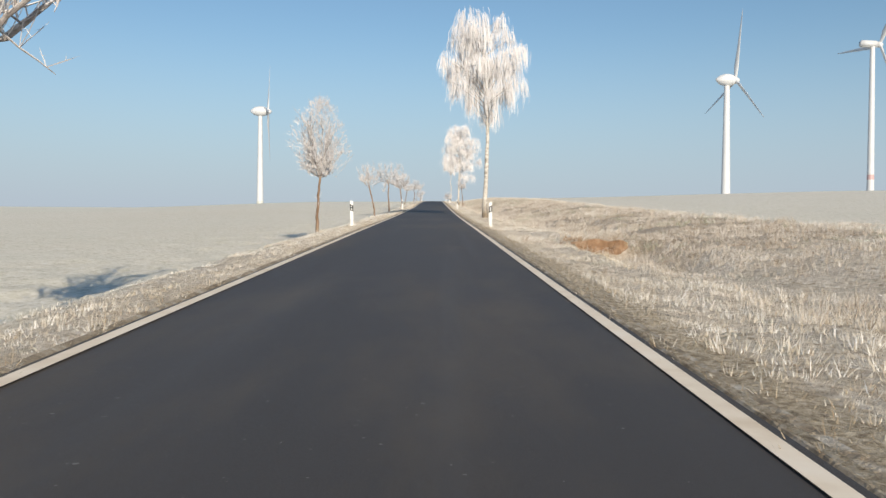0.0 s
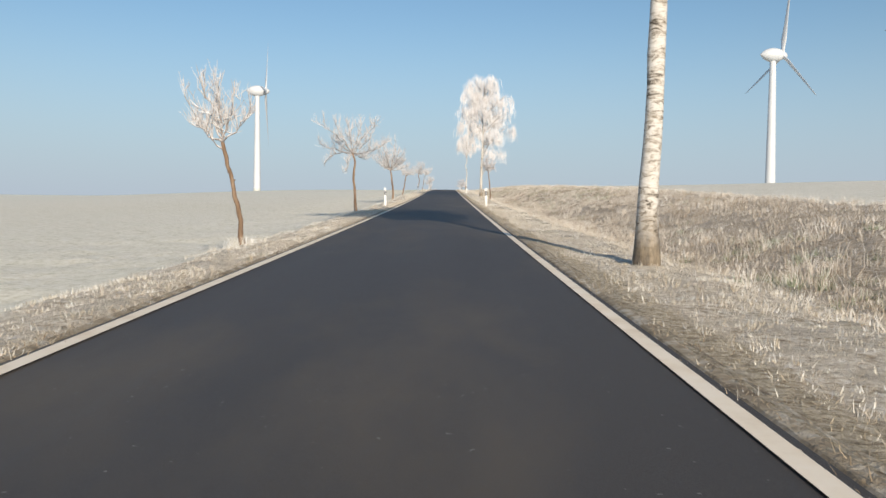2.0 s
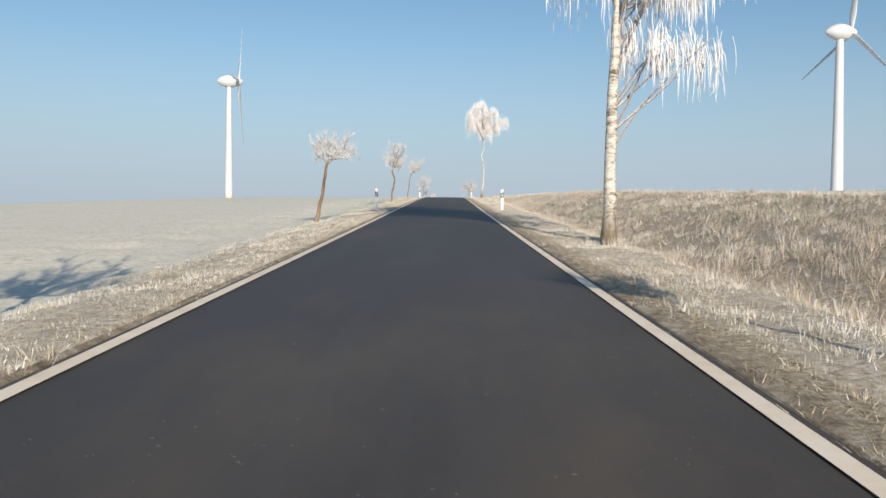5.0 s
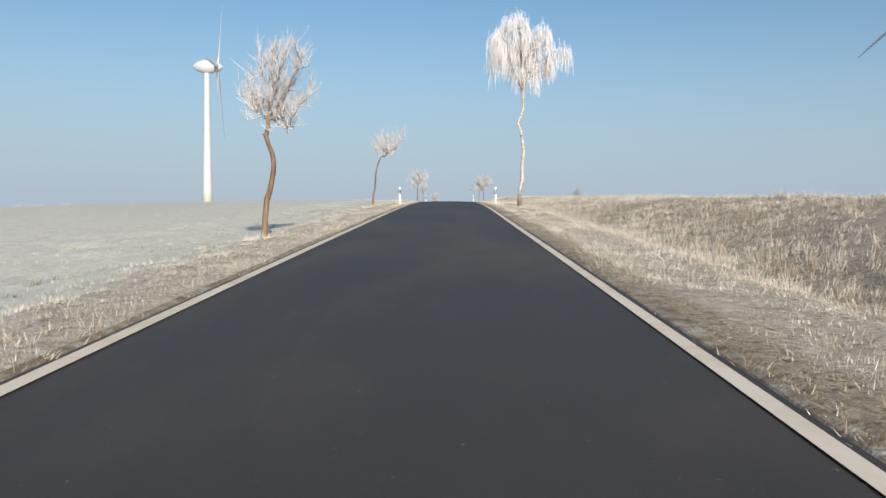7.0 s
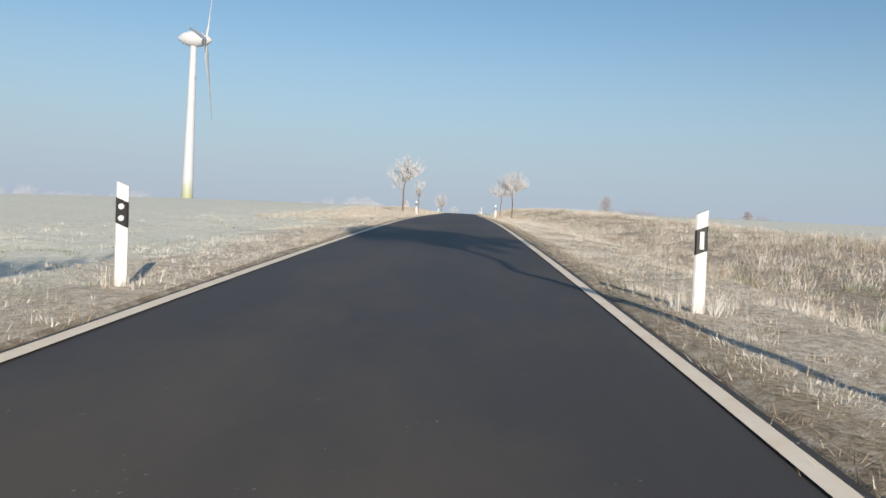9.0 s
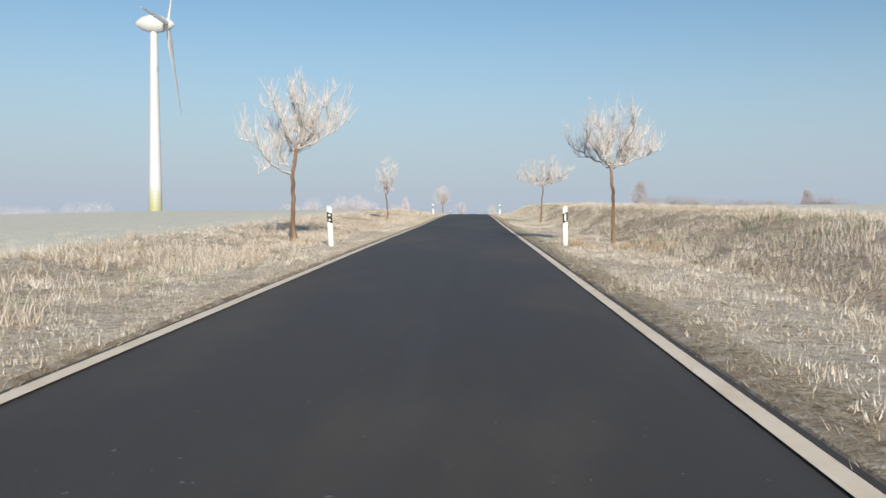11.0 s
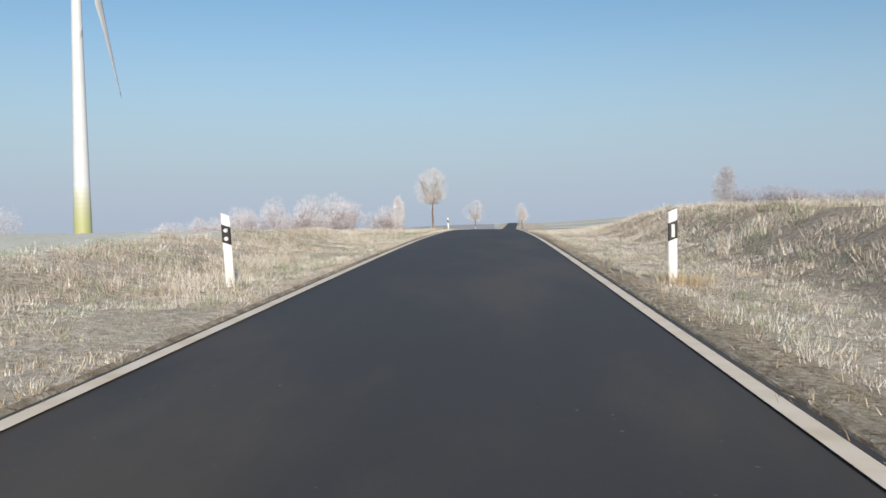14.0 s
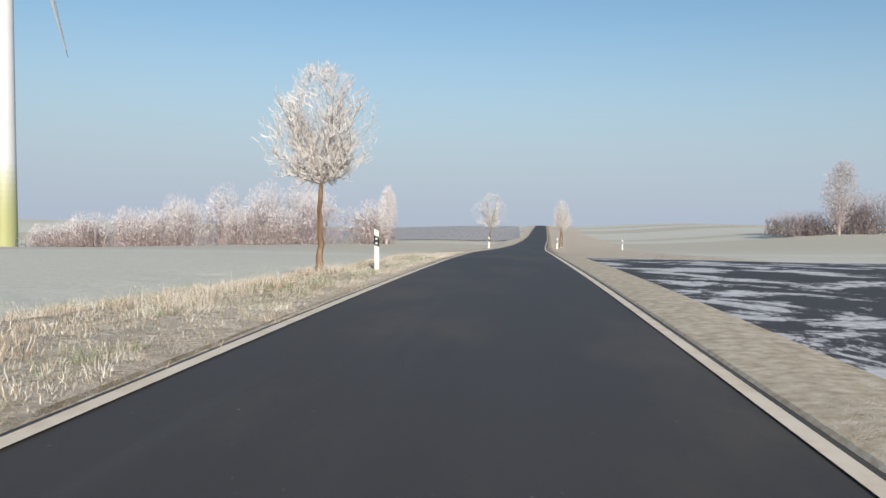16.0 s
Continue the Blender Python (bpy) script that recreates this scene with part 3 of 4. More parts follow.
def entrance_stairs(root):
    """Steel steps with a railed landing beside the foot of a tower."""
    x, y, z0 = root.matrix_basis.translation
    z, r = float(land(x + 3.5, y)) - z0, 2.3
    stairs = part("entrance_stairs", box(r + 0.7, 0, z + 1.25, 1.5, 1.4, 0.12), GALVANISED, root, "grey steel landing and steps at the tower foot")
    for k in range(6):
        part("step", box(r + 1.6 + 0.26 * k, 0, z + 1.05 - 0.2 * k, 0.26, 1.1, 0.05), GALVANISED, stairs)
    for sx, sy in ((0.05, 0.65), (1.4, 0.65), (0.05, -0.65), (1.4, -0.65)):
        part("railing_post", box(r + sx, sy, z + 1.2, 0.07, 0.07, 2.4), GALVANISED, stairs)
    for sy in (-0.65, 0.65):
        part("handrail", box(r + 0.72, sy, z + 2.4, 1.45, 0.07, 0.07), GALVANISED, stairs)


def box(cx, cy, cz, sx, sy, sz):
    bm = bmesh.new()
    bmesh.ops.create_cube(bm, size=1, matrix=Matrix.Translation((cx, cy, cz)) @ Matrix.Diagonal((sx, sy, sz, 1)))
    bmesh.ops.bevel(bm, geom=bm.edges[:], offset=min(sx, sy, sz) * 0.15, segments=1, affect="EDGES")
    return bm


entrance_stairs(wind_turbine(-101.4, 466.1, 4.0, 68.6, 33.0, 8, -25, True, "white wind turbine with green base rings in a frosty field"))
wind_turbine(138.0, 380.6, 0.0, 76.2, 33.0, 8, 10, True, "white wind turbine standing behind the frosty bank")
wind_turbine(261.0, 480.0, 5.0, 113.0, 41.0, 8, 35, False, "tall distant white wind turbine with red ring", True)

# ---- trees ----
def wander(rng, p, d, length, n, bend, lift=0.0):
    pts = [p.copy()]
    d = d.normalized()
    for _ in range(n):
        d = (d + spin(rng, bend) + Vector((0, 0, lift))).normalized()
        p = p + d * (length / n)
        pts.append(p.copy())
    return pts, d


BASES = []
UP = Vector((0, 0, 1))


def stem_path(knots, n):
    """A smooth upright stem through (shift, height) knots, as n + 1 points."""
    shift = curve([(z, dx) for dx, z in knots])
    z0, z1 = knots[0][1], knots[-1][1]
    return [Vector((float(shift(z0 + (z1 - z0) * i / n)), 0, z0 + (z1 - z0) * i / n)) for i in range(n + 1)]


def round_limbs(rng, tip, top, width, count):
    """Limbs that fill a rounded crown over the fork."""
    out = []
    for k in range(count):
        u = (k + 0.5) / count
        level = 0.12 + 0.88 * ((k * 0.618) % 1.0)
        side = (-1 if k % 2 else 1) * width / 2 * math.sqrt(max(0.08, 1 - (level - 0.35) ** 2 * 1.5)) * rng.uniform(0.15, 1.0)
        out.append((1.0, tip.x + side, tip.z + (top - tip.z) * 0.9 * level, -0.2 * abs(side) / width * u))
    return out


def road_tree(x, y, seed, trunk, limbs, girth=0.08, shoot=0.45, dens=1.0, up=0.9, depth=0.6, egg=(), suckers=(), label=""):
    """A pruned roadside tree: bent trunk, dark limbs, and long rime-coated shoots.
    trunk: (shift, height) knots; limbs: (start along the trunk, shift and height of the end, arch) or (top, width, count) for a round crown;
    egg: (twigs, top, width) for a dense clipped crown."""
    rng = random.Random(seed)
    BASES.append((x, y))
    root = new("roadside_tree")
    root.matrix_basis = pose(x, y, float(ground_z(x, y)) - 0.05)
    pts = stem_path([(0, -0.1)] + trunk, 14)
    pts = [p + Vector((rng.gauss(0, 0.010), rng.gauss(0, 0.02), 0)) for p in pts]
    n = len(pts) - 1
    bole, twigs = Tubes(), Tubes()
    bole.add(pts, [girth * (1.5 if i == 0 else 1.22 if i == 1 else 1.04 if i == 2 else 1.0 - 0.38 * i / n) * rng.uniform(0.92, 1.08) for i in range(n + 1)], 10)
    for _ in range(3):
        k = rng.randrange(4, n)
        a = rng.uniform(0, 6.28)
        bole.add([pts[k], pts[k] + Vector((math.cos(a), math.sin(a), 0.5)) * girth * 1.15], [girth * 0.4, girth * 0.25], 6)
    linked("trunk", bole.mesh("trunk"), BARK, root, "warm brown cracked bark trunk", True)
    tip = pts[-1]
    if limbs and len(limbs[0]) == 3:
        limbs = round_limbs(rng, tip, *limbs[0])

    def sprout(p, along, length):
        """One long shoot white with rime, with short spurs."""
        d = UP * up + along * 0.28 + spin(rng, 0.36)
        sp, _d = wander(rng, p, d, length, 3, 0.10, 0.09)
        w = rng.uniform(0.0052, 0.0080)
        twigs.add(sp, [w * 0.85, w, w * 0.85, 0.0], 3)
        for _ in range(round(length * 6)):
            q = sp[0].lerp(sp[-1], rng.uniform(0.15, 0.95))
            twigs.add([q, q + (UP * 0.6 + spin(rng, 0.7)).normalized() * rng.uniform(0.03, 0.09)], [0.0042, 0.0], 3)

    for k, (frac, ex, ez, arch) in enumerate(limbs):
        limb = Tubes()
        pos = frac * n
        i = min(n - 1, int(pos))
        s = pts[i].lerp(pts[i + 1], pos - i)
        ex = s.x + (ex - s.x) * 0.86
        reach = abs(ex - s.x) + 0.45 * abs(ez - s.z)
        e = Vector((ex, s.y + rng.uniform(-1, 1) * depth * reach, ez))
        c = s.lerp(e, 0.5) + UP * arch * 2 * (e - s).length + spin(rng, 0.07)
        m = 10
        lp = []
        for j in range(m + 1):
            u = j / m
            lp.append(s * (1 - u) ** 2 + c * 2 * u * (1 - u) + e * u * u + (spin(rng, 0.022) if j else Vector()))
        size = (e - s).length
        r0 = girth * min(0.62, 0.26 + 0.12 * size)
        limb.add(lp, [r0 * (1 - 0.82 * (j / m) ** 0.8) + 0.004 for j in range(m + 1)], 7)
        twigs.add([p + UP * (r0 * (1 - 0.8 * j / m)) * 0.62 for j, p in enumerate(lp)][3:], [0.5 * r0 * (1 - 0.8 * j / m) + 0.003 for j in range(3, m)] + [0.0], 4)
        seats = [(lp[j], (lp[j] - lp[j - 1]).normalized()) for j in range(3, m + 1)]
        for j in range(3, m + 1):
            for _ in range(1 if rng.random() < 0.8 * dens else 0):
                a = lp[j - 1].lerp(lp[j], rng.random())
                t0 = (lp[j] - lp[j - 1]).normalized()
                ln = (0.22 * size * (1.15 - 0.6 * j / m) + 0.22) * rng.uniform(0.6, 1.3)
                bp, _d = wander(rng, a, t0 * 0.6 + spin(rng, 0.62) + UP * (0.1 + 0.35 * up), ln, 4, 0.16, 0.05 * up)
                limb.add(bp, [0.012, 0.010, 0.008, 0.006, 0.004], 5)
                twigs.add([p + UP * 0.007 for p in bp], [0.007, 0.0065, 0.006, 0.005, 0.0], 4)
                seats += [(bp[b - 1].lerp(bp[b], rng.random()), (bp[b] - bp[b - 1]).normalized()) for b in range(1, 5)]
        for p, along in seats:
            for _ in range(1 + int(dens * 1.25 + rng.random())):
                sprout(p, along, shoot * rng.uniform(0.35, 1.0) * (1.35 if rng.random() < 0.2 else 1.0))
        linked("branch", limb.mesh("branch"), LIMB, root, "dark branch edged with frost")
    if egg:
        count, top, width = egg
        rise = top - tip.z
        for _ in range(count):
            v, az = rng.random() ** 0.85, rng.uniform(0, 6.283)
            rim = width / 2 * math.sin(math.pi * min(1.0, 0.06 + 0.92 * v ** 0.8)) ** 0.7 * (1 + 0.16 * math.sin(3 * az + 5 * v + seed))
            r = rim * rng.random() ** 0.58
            c = tip + Vector((math.cos(az) * r, math.sin(az) * r, rise * v))
            tl = rng.uniform(0.14, 0.36)
            tp, _d = wander(rng, c, Vector((math.cos(az) * r / width * 1.3, math.sin(az) * r / width * 1.3, 0.6)) + spin(rng, 0.35), tl, 2, 0.2, 0.06)
            w = rng.uniform(0.0055, 0.0085)
            twigs.add(tp, [w, w * 0.9, 0.0], 3)
            for _ in range(2):
                sp, _d = wander(rng, tp[1], (tp[2] - tp[1]).normalized() + spin(rng, 0.8), tl * 0.45, 1, 0.1, 0.1)
                twigs.add(sp, [w * 0.75, 0.0], 3)
    for h in suckers:
        p = min(pts, key=lambda q: abs(q.z - h))
        for _ in range(4):
            sprout(p, Vector((rng.choice((-1, 1)) * 0.9, rng.uniform(-0.6, 0.6), 0)), rng.uniform(0.2, 0.45))
    linked("crown", twigs.mesh("crown"), RIME, root, "shoots and twigs coated white with rime")
    return tagged(root, label, "tree", "trees along the road")


def birch_tree(x, y, seed, top, crown, girth, strands, lobes, label, trunk):
    """A weeping birch: pale trunk, rising limbs and long hanging rimed twigs in drapes."""
    rng = random.Random(seed)
    BASES.append((x, y))
    root = new("birch_tree")
    root.matrix_basis = pose(x, y, float(ground_z(x, y)) - 0.08)
    bole, twigs = Tubes(), Tubes()
    n = 26
    pts = stem_path([(0, -0.1)] + trunk + [(trunk[-1][0], top * 0.93)], n)
    pts = [p + Vector((rng.gauss(0, 0.012), rng.gauss(0, 0.03), 0)) for p in pts]
    bole.add(pts, [girth * (1.45 if i == 0 else 1.15 if i == 1 else 1.0) * (1 - 0.93 * i / n) * rng.uniform(0.94, 1.06) + 0.012 for i in range(n + 1)], 12)
    linked("trunk", bole.mesh("trunk"), BIRCH, root, "white birch trunk with dark cracked foot", True)
    total = sum(l[3] ** 2 for l in lobes)
    for lx, ly, lz, lr in lobes:
        centre = Vector((lx, ly, lz))
        for k in range(3):
            start = pts[min(n, max(1, int((lz - lr * 0.8 - 0.5 * abs(lx) + rng.uniform(-0.6, 0.6)) / (top * 0.93) * n)))]
            goal = centre + Vector((rng.gauss(0, 0.45), rng.gauss(0, 0.45), rng.gauss(0.25, 0.35))) * lr
            out = goal - start
            lp, _d = wander(rng, start, out + Vector((0, 0, 0.9)), out.length, 6, 0.10, -0.02)
            gap = goal - lp[-1]
            lp = [p + gap * (i / 6) ** 1.3 for i, p in enumerate(lp)]
            limb = Tubes()
            limb.add(lp, [girth * 0.17 * (1 - 0.8 * i / 6) + 0.008 for i in range(7)], 5)
            linked("branch", limb.mesh("branch"), LIMB, root, "thin birch branch edged with frost")
        per = 15
        for _ in range(max(4, int(strands * lr * lr / total / per))):
            az, u = rng.uniform(0, 2 * math.pi), math.sqrt(rng.random())
            r = lr * u
            h = lr * rng.uniform(-0.5, 1.0) * math.sqrt(max(0.05, 1 - 0.8 * u * u))
            anchor = Vector((lx + math.cos(az) * r, ly + math.sin(az) * r, lz + h))
            reach = rng.uniform(0.55, 1.0) * (0.8 + 0.75 * lr)
            for _ in range(per):
                p = anchor + Vector((rng.gauss(0, 0.11), rng.gauss(0, 0.11), rng.gauss(0, 0.18)))
                ln = min(reach * rng.uniform(0.45, 1.2), max(0.25, p.z - crown * rng.uniform(0.9, 1.25)))
                d = Vector((math.cos(az) * 0.5, math.sin(az) * 0.5, rng.uniform(0.0, 0.7))) + spin(rng, 0.28)
                sp = [p]
                for i in range(4):
                    d = (d * 0.40 + Vector((0, 0, -0.72)) + spin(rng, 0.05))
                    d.normalize()
                    sp.append(sp[-1] + d * ln / 4)
                w = rng.uniform(0.0055, 0.0105)
                twigs.add(sp, [w * 0.8, w, w, w * 0.8, 0.0], 3)
                for i in range(1, 4):
                    if rng.random() < 0.5:
                        e = sp[i] + Vector((rng.gauss(0, 0.05), rng.gauss(0, 0.05), -rng.uniform(0.08, 0.26)))
                        twigs.add([sp[i], e], [w * 0.8, 0.0], 3)
    linked("crown", twigs.mesh("crown"), RIME, root, "long drooping twigs white with rime")
    return tagged(root, label, "tree", "trees along the road")


birch_tree(3.47, 48.42, 41, 12.9, 4.5, 0.15, 5600,
           [(-1.0, -0.3, 11.6, 1.0), (-1.3, 0.4, 10.6, 0.95), (-0.5, -0.5, 10.7, 0.9), (1.0, 0.1, 12.0, 0.5), (1.05, -0.3, 11.0, 0.6), (2.0, 0.3, 10.2, 0.55), (1.5, -0.4, 9.6, 0.8),
            (-2.3, -0.2, 9.5, 0.5), (-1.5, 0.4, 9.3, 0.9), (-0.4, -0.4, 9.2, 1.1), (0.7, 0.5, 9.2, 1.0), (-1.4, -0.4, 7.9, 0.75), (-0.3, 0.5, 7.8, 0.9), (0.8, -0.3, 7.7, 0.9), (1.8, 0.2, 8.2, 0.6), (-0.6, -0.2, 6.9, 0.5), (0.3, 0.2, 6.5, 0.6)],
           "tall weeping birch hung with white rime", [(0.0, 0.5), (0.06, 2.5), (0.12, 5.0), (0.05, 8.0), (-0.2, 10.5)])
birch_tree(3.62, 111.00, 42, 11.3, 3.0, 0.13, 5600,
           [(-0.6, 0.3, 10.4, 0.85), (0.5, -0.3, 10.5, 0.8), (1.1, 0.2, 10.0, 0.6), (-1.1, -0.3, 9.3, 0.8), (0.0, 0.4, 9.2, 1.0), (0.9, -0.2, 9.0, 0.8), (-1.3, 0.3, 8.0, 0.8), (-0.2, -0.4, 7.8, 1.0), (0.8, 0.3, 7.6, 0.8), (2.1, 0.1, 9.1, 0.6),
            (2.2, -0.2, 8.0, 0.6), (1.6, 0.3, 7.0, 0.7), (2.7, 0.1, 6.3, 0.45), (-1.4, -0.2, 6.8, 0.7), (-0.4, 0.2, 6.3, 0.8), (0.6, -0.3, 5.9, 0.8), (1.4, 0.2, 5.6, 0.6), (0.3, 0.2, 4.4, 0.5), (1.0, -0.1, 4.1, 0.5), (1.9, 0.1, 4.0, 0.4)],
           "tall weeping birch with broad rimed crown", [(0.0, 0.6), (0.02, 2.5), (0.1, 5.0), (0.2, 8.0)])
birch_tree(3.60, 174.25, 43, 10.0, 5.2, 0.095, 2500,
           [(-0.3, 0.4, 9.2, 0.7), (-0.6, 0.3, 8.3, 0.75), (0.3, 0.0, 8.2, 0.65), (1.2, -0.2, 8.5, 0.55), (1.9, 0.3, 7.7, 0.5), (-0.9, 0.1, 7.5, 0.6), (0.1, 0.4, 7.4, 0.8), (1.0, 0.3, 7.3, 0.65), (0.3, 0.0, 6.5, 0.5)],
           "birch with kinked trunk and small rimed crown",
           [(0.04, 0.93), (0.14, 1.45), (0.16, 2.3), (0.19, 2.97), (0.10, 3.64), (0.01, 3.98), (-0.09, 4.2), (0.0, 4.45), (0.13, 4.75), (0.15, 5.2), (0.1, 6.5)])

road_tree(-3.90, 7.20, 11, [(0.02, 0.8), (-0.05, 1.7), (0.0, 2.6)], [(5.9, 3.6, 15)], 0.085, 0.5, 1.5, label="rimed roadside tree with wide crown")
road_tree(-3.84, 29.55, 51, [(0.02, 1.0), (0.10, 2.2)], [(4.7, 1.7, 24)], 0.062, 0.28, 1.3, 0.9, egg=(900, 5.0, 2.1), suckers=(0.8, 1.05, 1.3), label="young tree with dense egg-shaped rimed crown")
road_tree(-3.43, 52.32, 62, [(-0.1, 0.7), (-0.28, 1.5), (-0.42, 2.05)],
          [(1.0, -1.2, 2.9, -0.1), (1.0, -0.9, 3.2, -0.05), (1.0, -0.5, 3.2, 0), (1.0, -0.1, 3.0, -0.05), (1.0, 0.25, 2.6, -0.08), (0.9, -1.0, 2.4, 0.08), (1.0, -0.6, 2.7, 0.0)],
          0.055, 0.42, 0.9, label="small leaning tree with sparse frosted crown")
road_tree(-3.81, 75.10, 23, [(-0.06, 0.55), (-0.09, 1.1), (-0.14, 1.95), (-0.08, 2.4), (-0.20, 2.9)],
          [(0.97, -1.95, 2.45, 0.16), (0.95, -0.5, 1.95, 0.32), (0.98, -2.3, 3.4, -0.03), (1.0, -1.75, 4.1, 0.06), (1.0, -1.1, 4.3, -0.03), (1.0, -0.5, 4.25, 0.0), (1.0, 0.3, 4.3, -0.05),
           (1.0, 1.15, 4.2, 0.10), (0.98, 1.75, 3.55, -0.08), (0.95, 0.6, 2.5, 0.12), (1.0, -1.4, 3.6, -0.05), (1.0, 0.9, 3.6, -0.06), (1.0, 1.5, 3.2, -0.1)],
          0.07, 0.46, 1.1, label="crooked bare tree with wide frosted crown")
road_tree(-3.78, 99.61, 24, [(0.05, 0.8), (-0.06, 1.7), (-0.15, 2.4)], [(5.0, 3.3, 16)], 0.08, 0.45, 1.4, label="rimed tree with round crown on bent trunk")
road_tree(-4.32, 122.51, 25, [(0.10, 0.5), (0.24, 1.1), (0.33, 1.8), (0.42, 2.2)],
          [(1.0, -0.25, 2.7, 0.02), (1.0, 0.1, 3.0, 0.0), (1.0, 0.7, 3.1, 0.05), (1.0, 1.2, 2.9, 0.12), (1.0, 1.6, 2.45, 0.18), (0.98, 1.3, 2.2, 0.15), (0.97, 0.0, 2.25, 0.1), (1.0, 0.9, 2.6, 0.1)],
          0.07, 0.38, 1.1, 0.6, label="leaning tree with flat frosted crown")
road_tree(-3.73, 150.96, 26, [(0.06, 0.5), (0.13, 0.95), (0.23, 1.7), (0.18, 1.9), (0.10, 2.1), (0.12, 2.6)],
          [(1.0, -0.5, 3.3, -0.08), (1.0, -0.2, 3.9, -0.06), (1.0, 0.2, 4.0, 0.0), (1.0, 0.7, 3.9, -0.02), (1.0, 1.1, 3.8, 0.04), (1.0, 1.1, 3.2, -0.06), (0.98, 0.55, 2.3, 0.22), (0.98, 0.85, 2.5, 0.14), (1.0, -0.35, 2.8, -0.06), (1.0, 0.5, 3.2, 0.0)],
          0.066, 0.48, 1.2, label="tree with kinked trunk and airy frosted crown")
road_tree(-3.79, 174.43, 27, [(0.08, 0.6), (0.17, 1.2), (0.26, 2.05), (0.45, 2.5)],
          [(1.0, 0.05, 3.15, -0.12), (1.0, 0.3, 3.4, -0.05), (1.0, 0.75, 3.5, -0.04), (1.0, 1.15, 3.4, -0.05), (1.0, 1.6, 3.2, -0.04), (1.0, 1.3, 2.85, -0.04), (1.0, 0.9, 2.75, 0.02), (1.0, 1.75, 3.55, -0.06)],
          0.05, 0.6, 0.95, 1.1, label="slim tree leaning with wind-swept frosted crown")
road_tree(-3.96, 231.15, 28, [(-0.03, 0.8), (-0.02, 1.8), (0.07, 2.4)],
          [(0.74, -1.25, 2.75, -0.12), (0.80, -0.95, 3.0, -0.16), (1.0, -0.5, 3.5, -0.05), (1.0, -0.1, 3.8, 0.0), (1.0, 0.4, 3.7, -0.03), (1.0, 0.8, 3.6, -0.04), (1.0, 1.2, 3.5, -0.02), (1.0, 1.3, 3.0, -0.06), (1.0, 0.6, 2.9, -0.08), (0.92, -0.4, 2.8, -0.12)],
          0.066, 0.58, 1.4, 1.1, label="forked roadside tree with long frosted shoots")
road_tree(3.99, 231.41, 75, [(0.0, 0.7), (-0.03, 1.4), (-0.09, 2.0)],
          [(1.0, -1.15, 2.6, -0.06), (1.0, -0.9, 2.9, -0.08), (1.0, -0.45, 3.0, -0.06), (1.0, 0.05, 3.1, 0.0), (1.0, 0.5, 3.1, -0.05), (1.0, 0.9, 2.85, -0.06), (1.0, 1.35, 2.55, -0.05), (1.0, 1.2, 2.4, 0.0), (0.97, 0.4, 2.25, 0.03), (1.0, -0.6, 2.5, -0.05)],
          0.056, 0.58, 1.1, 1.1, label="bare tree with spreading frosted crown on the bank")
road_tree(-4.18, 254.88, 30, [(0.03, 0.7), (-0.04, 1.45)],
          [(1.0, -0.5, 2.6, -0.10), (1.0, -0.25, 3.1, -0.05), (1.0, 0.1, 3.3, 0.0), (1.0, 0.35, 3.1, -0.05), (1.0, 0.7, 2.8, -0.08), (1.0, 0.5, 2.3, -0.06), (1.0, 0.0, 2.4, 0.0)],
          0.05, 0.42, 1.0, 1.2, label="slender tree with upright frosted branches")
road_tree(4.15, 254.63, 74, [(0.03, 0.7), (0.06, 1.4), (0.09, 2.05)],
          [(1.0, -1.6, 2.45, -0.04), (1.0, -1.35, 2.9, -0.06), (1.0, -0.5, 3.1, -0.06), (1.0, 0.1, 3.2, 0.0), (1.0, 0.6, 3.2, -0.04), (1.0, 1.1, 3.1, -0.04), (1.0, 1.7, 2.8, -0.03), (1.0, 1.5, 2.4, 0.0), (1.0, 0.8, 2.4, -0.02), (1.0, -0.6, 2.3, 0.03), (1.0, 1.2, 2.65, -0.04)],
          0.052, 0.46, 1.2, 1.0, label="small tree with broad umbrella of frosted twigs")
road_tree(3.81, 97.88, 32, [(-0.05, 0.8), (-0.2, 2.2)], [(3.4, 1.8, 8)], 0.05, 0.4, 0.9, label="small frosted tree leaning under the birch")
road_tree(-4.01, 332.33, 53, [(0.02, 0.8), (0.0, 1.6), (0.03, 2.05)], [(4.4, 2.8, 26)], 0.08, 0.34, 1.5, 0.8, egg=(1000, 4.6, 2.6), suckers=(1.3, 1.6, 1.9), label="bushy roadside tree thick with rime")
road_tree(-2.10, 390.00, 34, [(0.0, 1.0), (0.05, 1.9)], [(5.0, 3.4, 14)], 0.08, 0.5, 1.4, egg=(700, 5.0, 3.4), label="distant rimed tree beside the road")
road_tree(4.90, 398.00, 35, [(0.0, 1.0), (0.05, 1.9)], [(4.8, 2.0, 11)], 0.08, 0.5, 1.3, egg=(500, 4.8, 2.2), label="distant narrow rimed tree beside the road")
road_tree(5.30, 402.00, 36, [(0.0, 1.0), (-0.05, 1.7)], [(4.2, 2.0, 10)], 0.08, 0.5, 1.2, egg=(500, 4.3, 2.2), label="distant narrow rimed tree beside the road")


